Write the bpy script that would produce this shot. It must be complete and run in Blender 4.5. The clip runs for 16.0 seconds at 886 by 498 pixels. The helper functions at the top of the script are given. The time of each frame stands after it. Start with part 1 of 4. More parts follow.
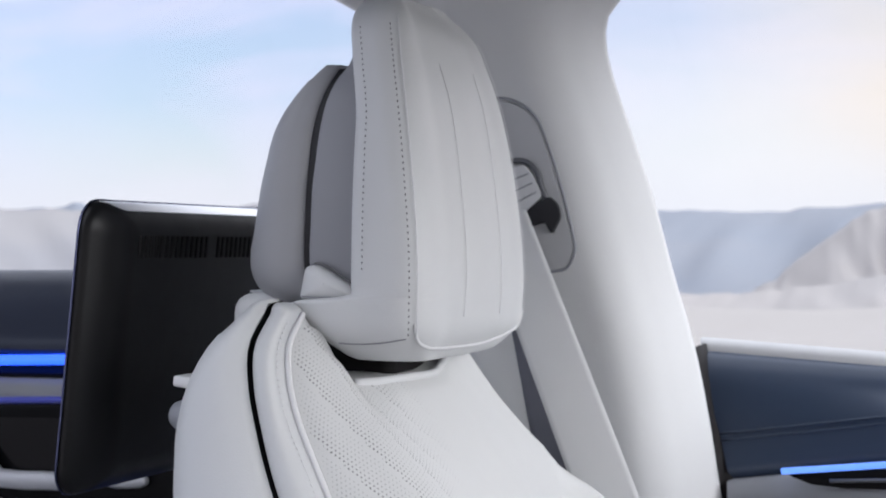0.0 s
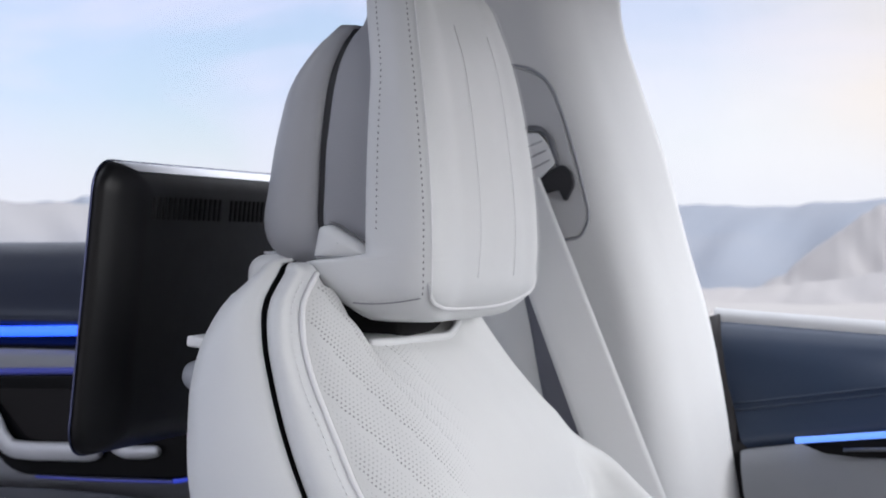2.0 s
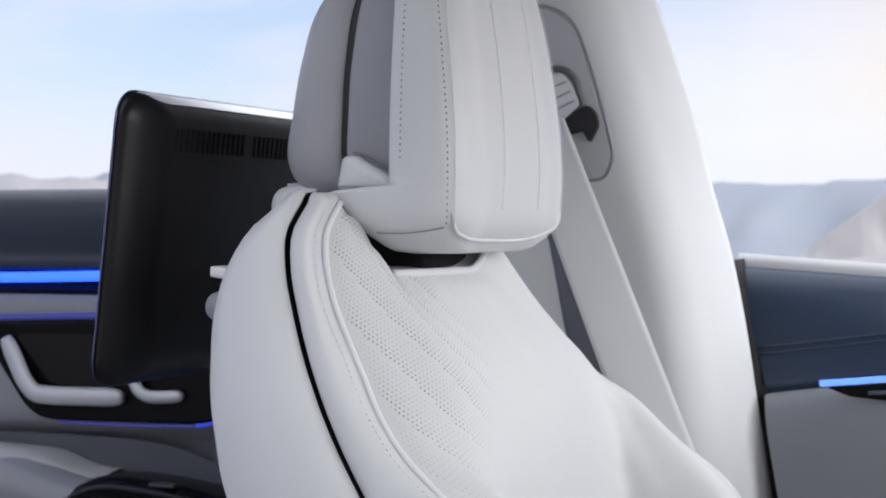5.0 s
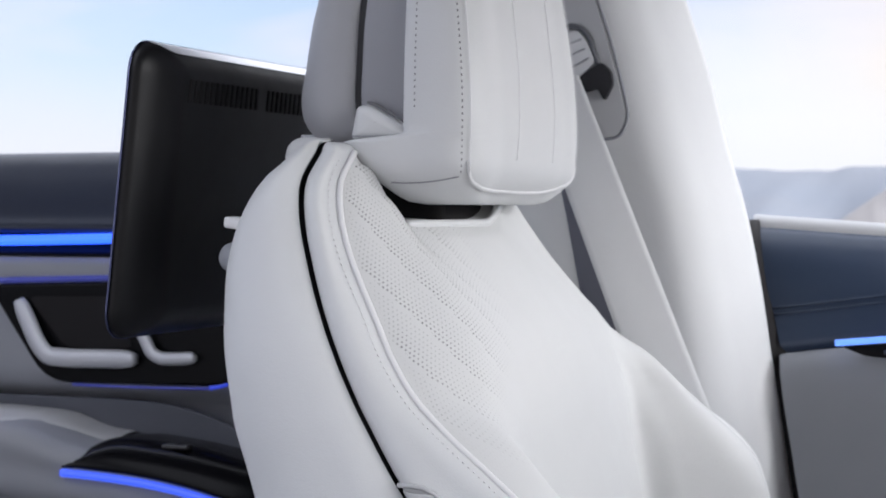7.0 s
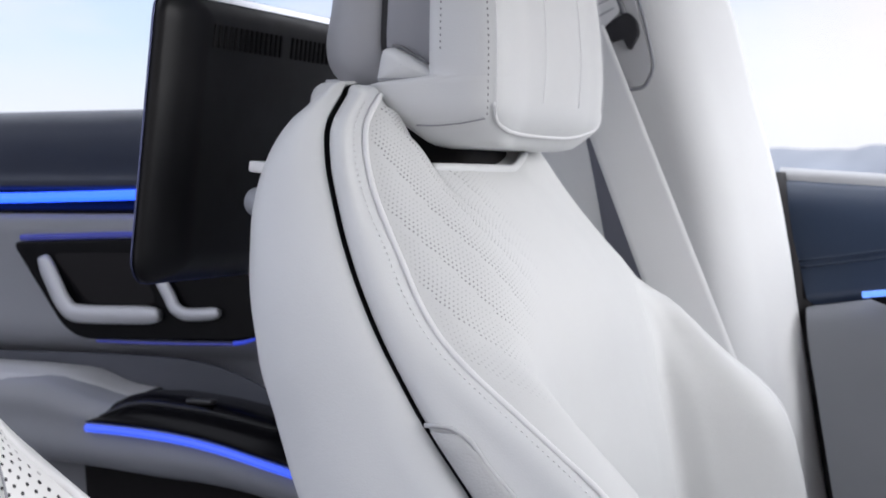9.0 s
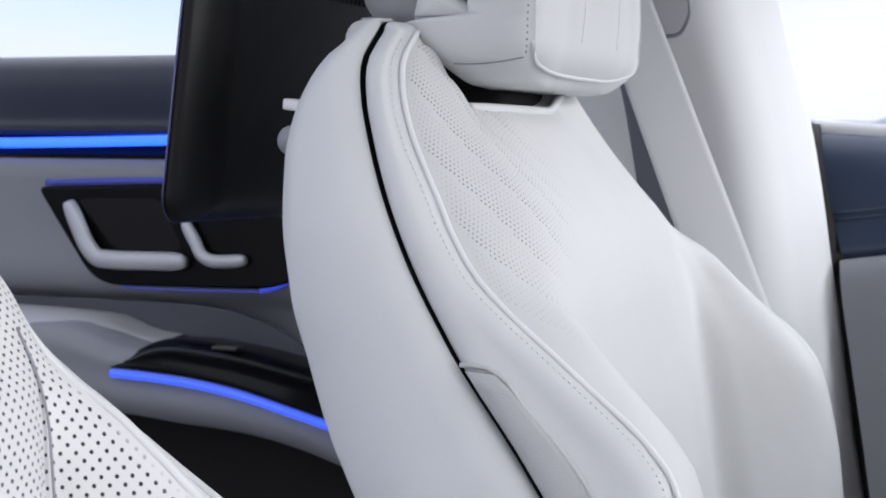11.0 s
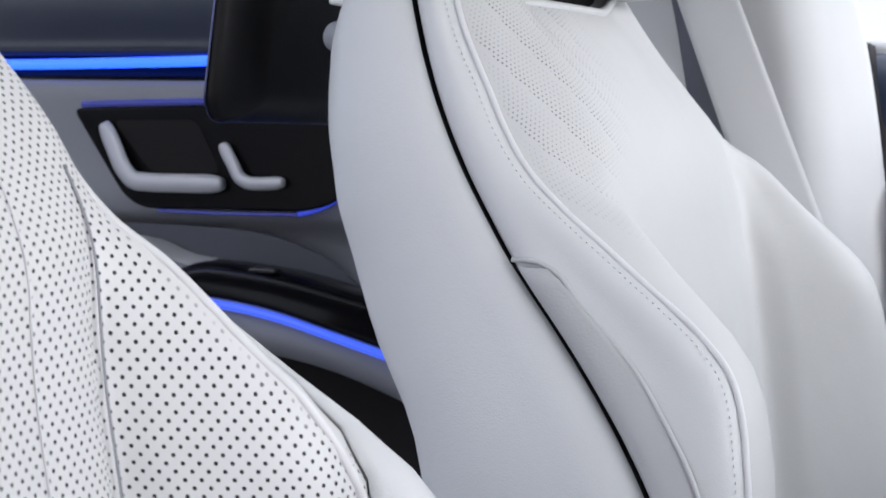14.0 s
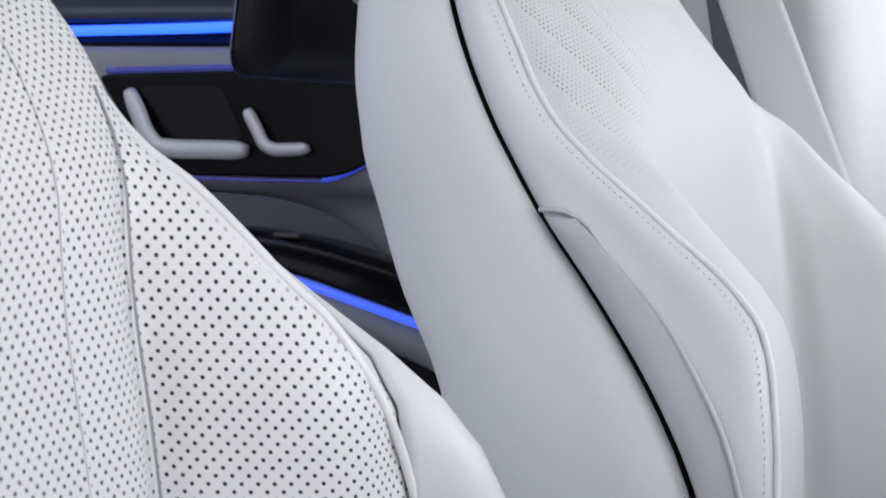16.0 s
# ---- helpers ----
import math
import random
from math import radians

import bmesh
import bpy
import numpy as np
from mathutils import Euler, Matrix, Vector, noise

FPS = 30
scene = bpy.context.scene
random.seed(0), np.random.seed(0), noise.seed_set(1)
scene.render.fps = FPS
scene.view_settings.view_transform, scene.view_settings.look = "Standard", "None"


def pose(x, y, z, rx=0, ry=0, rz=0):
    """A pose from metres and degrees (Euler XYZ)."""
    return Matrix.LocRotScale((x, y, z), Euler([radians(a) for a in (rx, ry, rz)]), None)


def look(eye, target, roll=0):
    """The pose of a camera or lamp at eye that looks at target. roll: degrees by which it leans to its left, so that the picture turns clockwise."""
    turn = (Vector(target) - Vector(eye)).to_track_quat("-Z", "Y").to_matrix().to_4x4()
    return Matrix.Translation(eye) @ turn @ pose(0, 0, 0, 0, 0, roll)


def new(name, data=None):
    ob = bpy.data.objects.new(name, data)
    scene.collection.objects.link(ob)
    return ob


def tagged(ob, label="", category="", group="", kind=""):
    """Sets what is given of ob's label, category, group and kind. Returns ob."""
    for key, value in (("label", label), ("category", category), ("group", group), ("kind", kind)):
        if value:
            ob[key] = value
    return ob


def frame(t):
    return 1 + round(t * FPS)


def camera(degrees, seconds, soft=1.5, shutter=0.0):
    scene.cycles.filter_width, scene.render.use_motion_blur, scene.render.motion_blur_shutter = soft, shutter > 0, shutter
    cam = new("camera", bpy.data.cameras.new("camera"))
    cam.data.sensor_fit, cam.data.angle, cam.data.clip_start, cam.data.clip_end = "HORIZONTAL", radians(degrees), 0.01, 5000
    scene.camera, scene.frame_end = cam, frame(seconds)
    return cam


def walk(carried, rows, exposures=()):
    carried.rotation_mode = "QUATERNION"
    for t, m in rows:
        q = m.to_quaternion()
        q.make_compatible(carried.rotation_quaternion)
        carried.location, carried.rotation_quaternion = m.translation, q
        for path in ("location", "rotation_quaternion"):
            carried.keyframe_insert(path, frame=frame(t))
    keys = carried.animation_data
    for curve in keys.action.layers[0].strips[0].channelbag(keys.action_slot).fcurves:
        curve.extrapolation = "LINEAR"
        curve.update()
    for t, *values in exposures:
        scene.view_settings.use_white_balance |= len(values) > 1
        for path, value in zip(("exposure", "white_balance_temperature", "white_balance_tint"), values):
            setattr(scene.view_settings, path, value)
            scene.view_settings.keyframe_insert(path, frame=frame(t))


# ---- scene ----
cam = camera(30.0, 16.0)
cam.data.dof.use_dof = True
cam.data.dof.focus_distance, cam.data.dof.aperture_fstop = 0.83, 26.0
PATH = [
    (0, (0.451, -0.815, 1.257), (-0.238, 1.063, 1.261), -0.3),
    (0.5, (0.446, -0.813, 1.25), (-0.239, 1.066, 1.253), -0.2),
    (1, (0.447, -0.813, 1.244), (-0.244, 1.064, 1.247), -0.3),
    (1.5, (0.447, -0.813, 1.238), (-0.248, 1.062, 1.238), -0.2),
    (2, (0.446, -0.813, 1.233), (-0.253, 1.061, 1.23), -0.2),
    (2.5, (0.446, -0.812, 1.226), (-0.258, 1.06, 1.22), -0.2),
    (3, (0.447, -0.813, 1.221), (-0.262, 1.057, 1.21), -0.1),
    (3.5, (0.446, -0.811, 1.217), (-0.268, 1.058, 1.199), -0.1),
    (6, (0.442, -0.808, 1.188), (-0.288, 1.054, 1.15), -0.0),
    (6.5, (0.441, -0.806, 1.182), (-0.292, 1.054, 1.139), -0.0),
    (7, (0.44, -0.806, 1.175), (-0.297, 1.052, 1.128), -0.0),
    (7.5, (0.438, -0.805, 1.171), (-0.304, 1.051, 1.116), 0.0),
    (8, (0.437, -0.803, 1.164), (-0.312, 1.051, 1.104), -0.0),
    (8.5, (0.435, -0.801, 1.158), (-0.318, 1.051, 1.091), -0.1),
    (9, (0.434, -0.803, 1.15), (-0.325, 1.046, 1.078), -0.1),
    (11.5, (0.409, -0.791, 1.124), (-0.369, 1.048, 1.005), 0.8),
    (12, (0.402, -0.785, 1.114), (-0.379, 1.052, 0.991), 0.9),
    (12.5, (0.398, -0.78, 1.105), (-0.388, 1.055, 0.977), 1.0),
    (13, (0.396, -0.778, 1.096), (-0.395, 1.054, 0.963), 1.1),
    (13.5, (0.395, -0.777, 1.089), (-0.404, 1.052, 0.949), 1.1),
    (14, (0.392, -0.775, 1.081), (-0.411, 1.051, 0.935), 1.2),
    (14.5, (0.392, -0.774, 1.074), (-0.42, 1.048, 0.924), 1.2),
    (15, (0.39, -0.774, 1.067), (-0.425, 1.046, 0.914), 1.3),
    (15.5, (0.389, -0.774, 1.061), (-0.432, 1.043, 0.906), 1.4),
    (16, (0.388, -0.774, 1.056), (-0.437, 1.041, 0.899), 1.4),
]
walk(cam, [(t, look(e, a, r)) for t, e, a, r in PATH], [(0, 0.50, 6020, 11), (9, 0.65, 6060, 11), (12, 0.68, 5930, 11), (16, 0.65, 5970, 10)])

# ---- world, sun, exposure ----
SUN_EL = radians(24)
sun_dir = Vector((math.cos(SUN_EL) * 0.997, math.cos(SUN_EL) * -0.08, math.sin(SUN_EL)))
world = bpy.data.worlds.new("desert_sky")
scene.world = world
world.use_nodes = True
wn = world.node_tree.nodes
sky = wn.new("ShaderNodeTexSky")
sky.sky_type = "NISHITA"
sky.sun_disc = False
sky.sun_elevation = SUN_EL
sky.sun_rotation = math.atan2(sun_dir.x, sun_dir.y)
sky.air_density, sky.dust_density, sky.ozone_density = 1.0, 0.8, 1.6
co = wn.new("ShaderNodeTexCoord").outputs["Generated"]
axes = wn.new("ShaderNodeSeparateXYZ")
world.node_tree.links.new(co, axes.inputs[0])


def sky_range(src, lo, hi, to_lo, to_hi):
    n = wn.new("ShaderNodeMapRange")
    for key, value in (("From Min", lo), ("From Max", hi), ("To Min", to_lo), ("To Max", to_hi)):
        n.inputs[key].default_value = value
    world.node_tree.links.new(src, n.inputs["Value"])
    return n.outputs[0]


def sky_noise(scale, detail, stretch):
    m = wn.new("ShaderNodeMapping")
    m.inputs["Scale"].default_value, m.inputs["Location"].default_value = (1.0, 1.0, stretch), (0.35, 0.0, 0.1)
    n = wn.new("ShaderNodeTexNoise")
    n.inputs["Scale"].default_value, n.inputs["Detail"].default_value, n.inputs["Distortion"].default_value = scale, detail, 0.6
    world.node_tree.links.new(co, m.inputs["Vector"])
    world.node_tree.links.new(m.outputs[0], n.inputs["Vector"])
    return n.outputs["Fac"]


def sky_times(a, b):
    n = wn.new("ShaderNodeMath")
    n.operation = "MULTIPLY"
    world.node_tree.links.new(a, n.inputs[0])
    world.node_tree.links.new(b, n.inputs[1])
    return n.outputs[0]


def sky_veil(below, factor, colour):
    n = wn.new("ShaderNodeMix")
    n.data_type = "RGBA"
    n.inputs["B"].default_value = (*colour, 1)
    world.node_tree.links.new(below, n.inputs["A"])
    world.node_tree.links.new(factor, n.inputs["Factor"])
    return n.outputs["Result"]


# bright overcast added overhead, out of view, to fill the cabin; a veil of haze, soft peach cloud towards the low sun,
# white haze along the horizon
veil = sky_veil(sky.outputs[0], sky_range(sky_noise(3.5, 3.0, 1.0), 0.35, 0.65, 0.32, 0.58), (5.9, 5.6, 7.1))
veil = sky_veil(veil, sky_range(sky_noise(5.0, 4.0, 3.0), 0.42, 0.64, 0.0, 0.50), (7.0, 6.1, 7.1))
veil = sky_veil(veil, sky_times(sky_range(axes.outputs[0], -0.42, -0.18, 0.0, 0.95), sky_range(axes.outputs[2], 0.05, 0.135, 1.0, 0.25)), (7.2, 6.85, 6.45))
veil = sky_veil(veil, sky_times(sky_range(sky_noise(4.0, 3.0, 2.5), 0.36, 0.58, 0.2, 0.85), sky_range(axes.outputs[0], -0.20, -0.05, 0.0, 1.0)), (7.6, 6.2, 4.9))
veil = sky_veil(veil, sky_range(axes.outputs[2], 0.15, 0.55, 0.0, 0.95), (13.2, 12.8, 13.0))
veil = sky_veil(veil, sky_range(axes.outputs[2], 0.02, 0.09, 0.85, 0.0), (6.5, 6.2, 6.2))
world.node_tree.links.new(veil, wn["Background"].inputs[0])
wn["Background"].inputs[1].default_value = 0.110
sun = new("sun", bpy.data.lights.new("sun", "SUN"))
sun.data.energy, sun.data.angle, sun.data.color = 3.0, radians(60), (1.0, 0.975, 0.93)
sun.matrix_world = look(sun_dir * 50, (0, 0, 0))

# ---- materials ----


def material(name, base, rough=0.5, metal=0.0, coat=0.0, spec=0.5):
    m = bpy.data.materials.new(name)
    m.use_nodes = True
    b = m.node_tree.nodes["Principled BSDF"]
    b.inputs["Base Color"].default_value = (*base, 1)
    b.inputs["Roughness"].default_value = rough
    b.inputs["Metallic"].default_value = metal
    b.inputs["Coat Weight"].default_value = coat
    b.inputs["Specular IOR Level"].default_value = spec
    return m


def nd(m, kind, **inputs):
    n = m.node_tree.nodes.new("ShaderNode" + kind)
    for k, v in inputs.items():
        n.inputs[k.replace("_", " ")].default_value = v
    return n


def link(m, a, b):
    m.node_tree.links.new(a, b)


def math_node(m, op, a, b=None, c=None):
    n = m.node_tree.nodes.new("ShaderNodeMath")
    n.operation = op
    for i, v in enumerate((a, b, c)):
        if v is None:
            continue
        if isinstance(v, (int, float)):
            n.inputs[i].default_value = v
        else:
            link(m, v, n.inputs[i])
    return n.outputs[0]


def two_tone(m, base, other, scale, amount=1.0, detail=4.0):
    """Large and small colour variation between two tones."""
    b = m.node_tree.nodes["Principled BSDF"]
    co = m.node_tree.nodes.new("ShaderNodeTexCoord").outputs["Object"]
    big = nd(m, "TexNoise", Scale=scale, Detail=detail)
    link(m, co, big.inputs["Vector"])
    mix = m.node_tree.nodes.new("ShaderNodeMix")
    mix.data_type = "RGBA"
    mix.inputs["A"].default_value = (*base, 1)
    mix.inputs["B"].default_value = (*other, 1)
    link(m, math_node(m, "MULTIPLY", big.outputs["Fac"], amount), mix.inputs["Factor"])
    link(m, mix.outputs["Result"], b.inputs["Base Color"])
    return co, b, mix


def grained(name, base, other, rough, grain=900.0, bump=0.12, coat=0.0, scale=9.0, dist=0.0006):
    """Leather, moulded plastic or cloth: mottled, with a fine pebbled relief."""
    m = material(name, base, rough, coat=coat)
    co, b, mix = two_tone(m, base, other, scale)
    v = nd(m, "TexVoronoi", Scale=grain)
    link(m, co, v.inputs["Vector"])
    fine = nd(m, "TexNoise", Scale=grain * 0.22, Detail=5.0)
    link(m, co, fine.inputs["Vector"])
    h = math_node(m, "ADD", v.outputs["Distance"], fine.outputs["Fac"])
    slack = nd(m, "TexNoise", Scale=26.0, Detail=2.0)     # slight slackness of the cover
    link(m, co, slack.inputs["Vector"])
    wave = nd(m, "Bump", Strength=0.10, Distance=0.004)
    link(m, slack.outputs["Fac"], wave.inputs["Height"])
    bp = nd(m, "Bump", Strength=bump, Distance=dist)
    link(m, h, bp.inputs["Height"])
    link(m, wave.outputs[0], bp.inputs["Normal"])
    link(m, bp.outputs[0], b.inputs["Normal"])
    soft = nd(m, "TexNoise", Scale=scale * 4, Detail=3.0)
    link(m, co, soft.inputs["Vector"])
    link(m, math_node(m, "MULTIPLY_ADD", soft.outputs["Fac"], 0.16, rough - 0.08), b.inputs["Roughness"])
    return m


def perforated(name, base, other, rough, basis, radius, bands=None, slant=((1, 0), (0, 1))):
    """Leather with punched holes over the part of the panel marked in 'perf'; basis gives the two steps of their lattice in metres.
    With bands (per metre along the map), the holes grow across each band and start anew after a plain strip; slant squares the map where it runs askew. The radius is in metres."""
    m = grained(name, base, other, rough)
    nt = m.node_tree
    b = nt.nodes["Principled BSDF"]
    uv = nt.nodes.new("ShaderNodeUVMap")
    uv.uv_map = "metres"
    sep = nt.nodes.new("ShaderNodeSeparateXYZ")
    link(m, uv.outputs[0], sep.inputs[0])
    (au, av), (bu, bv) = basis
    det = au * bv - av * bu
    cells, off, d2 = [], [], []
    for cu, cv in ((bv / det, -bu / det), (-av / det, au / det)):
        cells.append(math_node(m, "MULTIPLY_ADD", sep.outputs[0], cu, math_node(m, "MULTIPLY", sep.outputs[1], cv)))
    for c in cells:
        off.append(math_node(m, "SUBTRACT", math_node(m, "FRACT", c), 0.5))
    for su, sv in slant:
        f = math_node(m, "MULTIPLY_ADD", off[0], (su * au + sv * av) / radius, math_node(m, "MULTIPLY", off[1], (su * bu + sv * bv) / radius))
        d2.append(math_node(m, "MULTIPLY", f, f))
    d = math_node(m, "SQRT", math_node(m, "ADD", *d2))
    at = nt.nodes.new("ShaderNodeAttribute")
    at.attribute_name = "perf"
    if bands:
        band = math_node(m, "MULTIPLY_ADD", sep.outputs[0], bands[0], math_node(m, "MULTIPLY", sep.outputs[1], bands[1]))
        k = math_node(m, "FRACT", band)
        k2 = math_node(m, "POWER", k, 3.0)
        r = math_node(m, "MULTIPLY_ADD", k2, 0.36, 0.66)
        strength = math_node(m, "MULTIPLY", math_node(m, "MULTIPLY_ADD", k2, 0.45, 0.36), math_node(m, "GREATER_THAN", k, 0.13))
    else:
        r, strength = 1.0, 1.0
    edge = math_node(m, "SUBTRACT", r, d)
    mask = math_node(m, "MINIMUM", math_node(m, "MAXIMUM", math_node(m, "MULTIPLY", edge, 4.5), 0.0), 1.0)
    mask = math_node(m, "MULTIPLY", mask, math_node(m, "MULTIPLY", at.outputs["Fac"], strength))
    hole = nt.nodes.new("ShaderNodeMix")
    hole.data_type = "RGBA"
    hole.inputs["B"].default_value = (0.012, 0.013, 0.017, 1)
    src = b.inputs["Base Color"].links[0].from_socket
    link(m, src, hole.inputs["A"])
    link(m, mask, hole.inputs["Factor"])
    link(m, hole.outputs["Result"], b.inputs["Base Color"])
    bp = nd(m, "Bump", Strength=0.7, Distance=0.0008)
    link(m, math_node(m, "SUBTRACT", 1.0, mask), bp.inputs["Height"])
    link(m, b.inputs["Normal"].links[0].from_socket, bp.inputs["Normal"])
    if bands:                      # soft quilted waves that run with the rows
        wave = math_node(m, "SINE", math_node(m, "MULTIPLY", band, 2 * math.pi))
        quilt = nd(m, "Bump", Strength=0.06, Distance=0.0006)
        link(m, wave, quilt.inputs["Height"])
        link(m, bp.outputs[0], quilt.inputs["Normal"])
        bp = quilt
    link(m, bp.outputs[0], b.inputs["Normal"])
    return m


LEATHER = grained("pale_grey_leather", (0.655, 0.664, 0.668), (0.605, 0.614, 0.62), 0.46)
# darker leather for seam lines and for the shade in the headrest recess
LEATHER_SHADE = grained("shade_grey_leather", (0.29, 0.295, 0.32), (0.255, 0.26, 0.285), 0.5)
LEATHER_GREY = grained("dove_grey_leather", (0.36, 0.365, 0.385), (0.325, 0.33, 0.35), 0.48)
PERF = perforated("perforated_pale_leather", (0.645, 0.650, 0.645), (0.60, 0.605, 0.60), 0.5, ((0.00180, -0.00190), (-0.00174, -0.00302)), 0.00074, (-31.5, -17.0), ((1.0, -0.55), (-0.05, -0.99)))
PERF_NEAR = perforated("perforated_pale_leather_coarse", (0.73, 0.73, 0.725), (0.68, 0.68, 0.68), 0.5, ((0.00295, 0.00295), (0.00295, -0.00295)), 0.00087)
PIPING = grained("piping_leather", (0.78, 0.78, 0.78), (0.72, 0.72, 0.73), 0.4, bump=0.05)
THREAD = material("stitch_thread", (0.16, 0.16, 0.17), 0.8)
CREASE = material("leather_crease", (0.52, 0.525, 0.535), 0.6)
CREASE_SOFT = material("soft_leather_crease", (0.72, 0.725, 0.735), 0.5)
THREAD_PALE = material("pale_thread", (0.69, 0.69, 0.70), 0.8)
CHANNEL = material("dark_channel", (0.012, 0.012, 0.016), 0.55)
SKY_GLINT = material("sky_glint_metal", (0.85, 0.86, 0.88), 0.30, metal=1.0)
RIM = material("dark_polished_rim", (0.10, 0.11, 0.20), 0.25, metal=1.0)
INLAY = material("polished_inlay", (0.30, 0.32, 0.46), 0.22, metal=1.0)
INSERT = grained("grey_woven_insert", (0.50, 0.505, 0.51), (0.43, 0.435, 0.44), 0.8, grain=600, bump=0.25)
TRIM = grained("pillar_trim", (0.65, 0.655, 0.66), (0.60, 0.605, 0.61), 0.62, grain=600, bump=0.06)
TRIM_GREY = grained("grey_trim", (0.30, 0.31, 0.34), (0.27, 0.28, 0.31), 0.6, grain=600, bump=0.06)
TRIM_MID = grained("belt_plate_trim", (0.50, 0.505, 0.52), (0.46, 0.465, 0.48), 0.6, grain=600, bump=0.06)
HEADLINER = grained("headliner_cloth", (0.10, 0.102, 0.112), (0.085, 0.087, 0.096), 0.9, grain=1500, bump=0.2)
WEBBING = grained("belt_webbing", (0.72, 0.725, 0.735), (0.67, 0.675, 0.685), 0.75, grain=1800, bump=0.25)
WEBBING_SHADED = grained("belt_webbing_shaded", (0.16, 0.165, 0.20), (0.13, 0.135, 0.17), 0.75, grain=1800, bump=0.25)
NAVY = grained("navy_leather", (0.038, 0.055, 0.095), (0.031, 0.046, 0.08), 0.33)
NAVY_DARK = grained("dark_navy_leather", (0.026, 0.032, 0.052), (0.022, 0.027, 0.045), 0.36)
NAVY_DARK.node_tree.nodes["Principled BSDF"].inputs["Specular IOR Level"].default_value = 0.22
PANEL = grained("grey_door_leather", (0.25, 0.258, 0.285), (0.22, 0.228, 0.252), 0.55)
PAD = grained("armrest_leather", (0.46, 0.465, 0.48), (0.42, 0.425, 0.44), 0.5)
PANEL_DARK = grained("shadow_grey_vinyl", (0.12, 0.125, 0.14), (0.10, 0.105, 0.12), 0.55)
WELL_SHADE = grained("well_shade", (0.070, 0.075, 0.095), (0.060, 0.065, 0.082), 0.6)
PLASTIC = grained("satin_black_plastic", (0.018, 0.018, 0.019), (0.013, 0.013, 0.014), 0.38, grain=1400, bump=0.04, coat=0.15)
HOUSING = grained("satin_black_housing", (0.009, 0.009, 0.010), (0.007, 0.007, 0.008), 0.36, grain=1400, bump=0.03)
HOUSING.node_tree.nodes["Principled BSDF"].inputs["Specular IOR Level"].default_value = 0.22
GLOSS = material("piano_black", (0.004, 0.004, 0.005), 0.22, spec=0.10)
SILVER = grained("satin_silver", (0.52, 0.53, 0.56), (0.46, 0.47, 0.50), 0.42, bump=0.02)
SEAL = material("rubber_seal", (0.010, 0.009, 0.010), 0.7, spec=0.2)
SILVER.node_tree.nodes["Principled BSDF"].inputs["Metallic"].default_value = 0.35


def glow(name, colour, strength):
    m = material(name, (0.02, 0.03, 0.2), 0.3)
    b = m.node_tree.nodes["Principled BSDF"]
    b.inputs["Emission Color"].default_value = (*colour, 1)
    b.inputs["Emission Strength"].default_value = strength
    return m


LED = glow("blue_light_guide", (0.028, 0.10, 1.0), 1.9)
LED_FRONT = glow("bright_blue_light_guide", (0.15, 0.32, 1.0), 1.0)
LED_PALE = glow("pale_blue_light_guide", (0.075, 0.15, 1.0), 0.6)
LED_LOW = glow("low_blue_light_edge", (0.06, 0.10, 0.9), 0.32)
LED_DIM = glow("violet_light_edge", (0.16, 0.17, 0.75), 0.11)

# ---- mesh helpers ----


def finish(name, me, mat, parent=None, label="", smooth=True):
    me.materials.append(mat)
    if smooth:
        me.polygons.foreach_set("use_smooth", [True] * len(me.polygons))
    ob = new(name, me)
    if parent:
        ob.parent = parent
    if label:
        ob["label"] = label
    return ob


def part(name, bm, mat, parent=None, label="", smooth=True):
    me = bpy.data.meshes.new(name)
    bm.to_mesh(me)
    bm.free()
    return finish(name, me, mat, parent, label, smooth)


def thing(name, label, category, group="", at=(0, 0, 0), kind=""):
    ob = new(name)
    ob.location = at
    ob.empty_display_size = 0.05
    return tagged(ob, label, category, group, kind)


def spline(p, n):
    """A smooth line through the rows of p, resampled to n rows evenly along it; tangents weigh the spacing of the rows."""
    p = np.asarray(p, float)
    k = len(p)
    step = np.linalg.norm(np.diff(p, axis=0), axis=-1)
    while step.ndim > 1:
        step = step.mean(axis=-1)
    step = np.maximum(step, 1e-6)
    s = np.concatenate([[0], np.cumsum(step)])
    sh = (-1,) + (1,) * (p.ndim - 1)
    sl = np.diff(p, axis=0) / step.reshape(sh)
    tan = np.empty_like(p)
    tan[0], tan[-1] = sl[0], sl[-1]
    if k > 2:
        a, b = step[:-1].reshape(sh), step[1:].reshape(sh)
        tan[1:-1] = (sl[:-1] * b + sl[1:] * a) / (a + b)
    q = np.linspace(0, s[-1], n)
    i = np.clip(np.searchsorted(s, q, side="right") - 1, 0, k - 2)
    h = step[i].reshape(sh)
    t = ((q - s[i]) / step[i]).reshape(sh)
    return ((2 * t ** 3 - 3 * t ** 2 + 1) * p[i] + (t ** 3 - 2 * t ** 2 + t) * h * tan[i]
            + (3 * t ** 2 - 2 * t ** 3) * p[i + 1] + (t ** 3 - t ** 2) * h * tan[i + 1])


def ring_spline(p, n):
    """The same for a closed line."""
    p = np.asarray(p, float)
    k = len(p)
    q = np.concatenate([p[-3:], p, p[:4]])
    step = np.linalg.norm(np.diff(q, axis=0), axis=-1)
    s = np.concatenate([[0], np.cumsum(step)])
    fine = spline(q, 1200)
    want = np.linspace(s[3], s[3 + k], n, endpoint=False)
    grid = np.linspace(0, s[-1], 1200)
    return np.stack([np.interp(want, grid, fine[:, c]) for c in range(3)], axis=1)


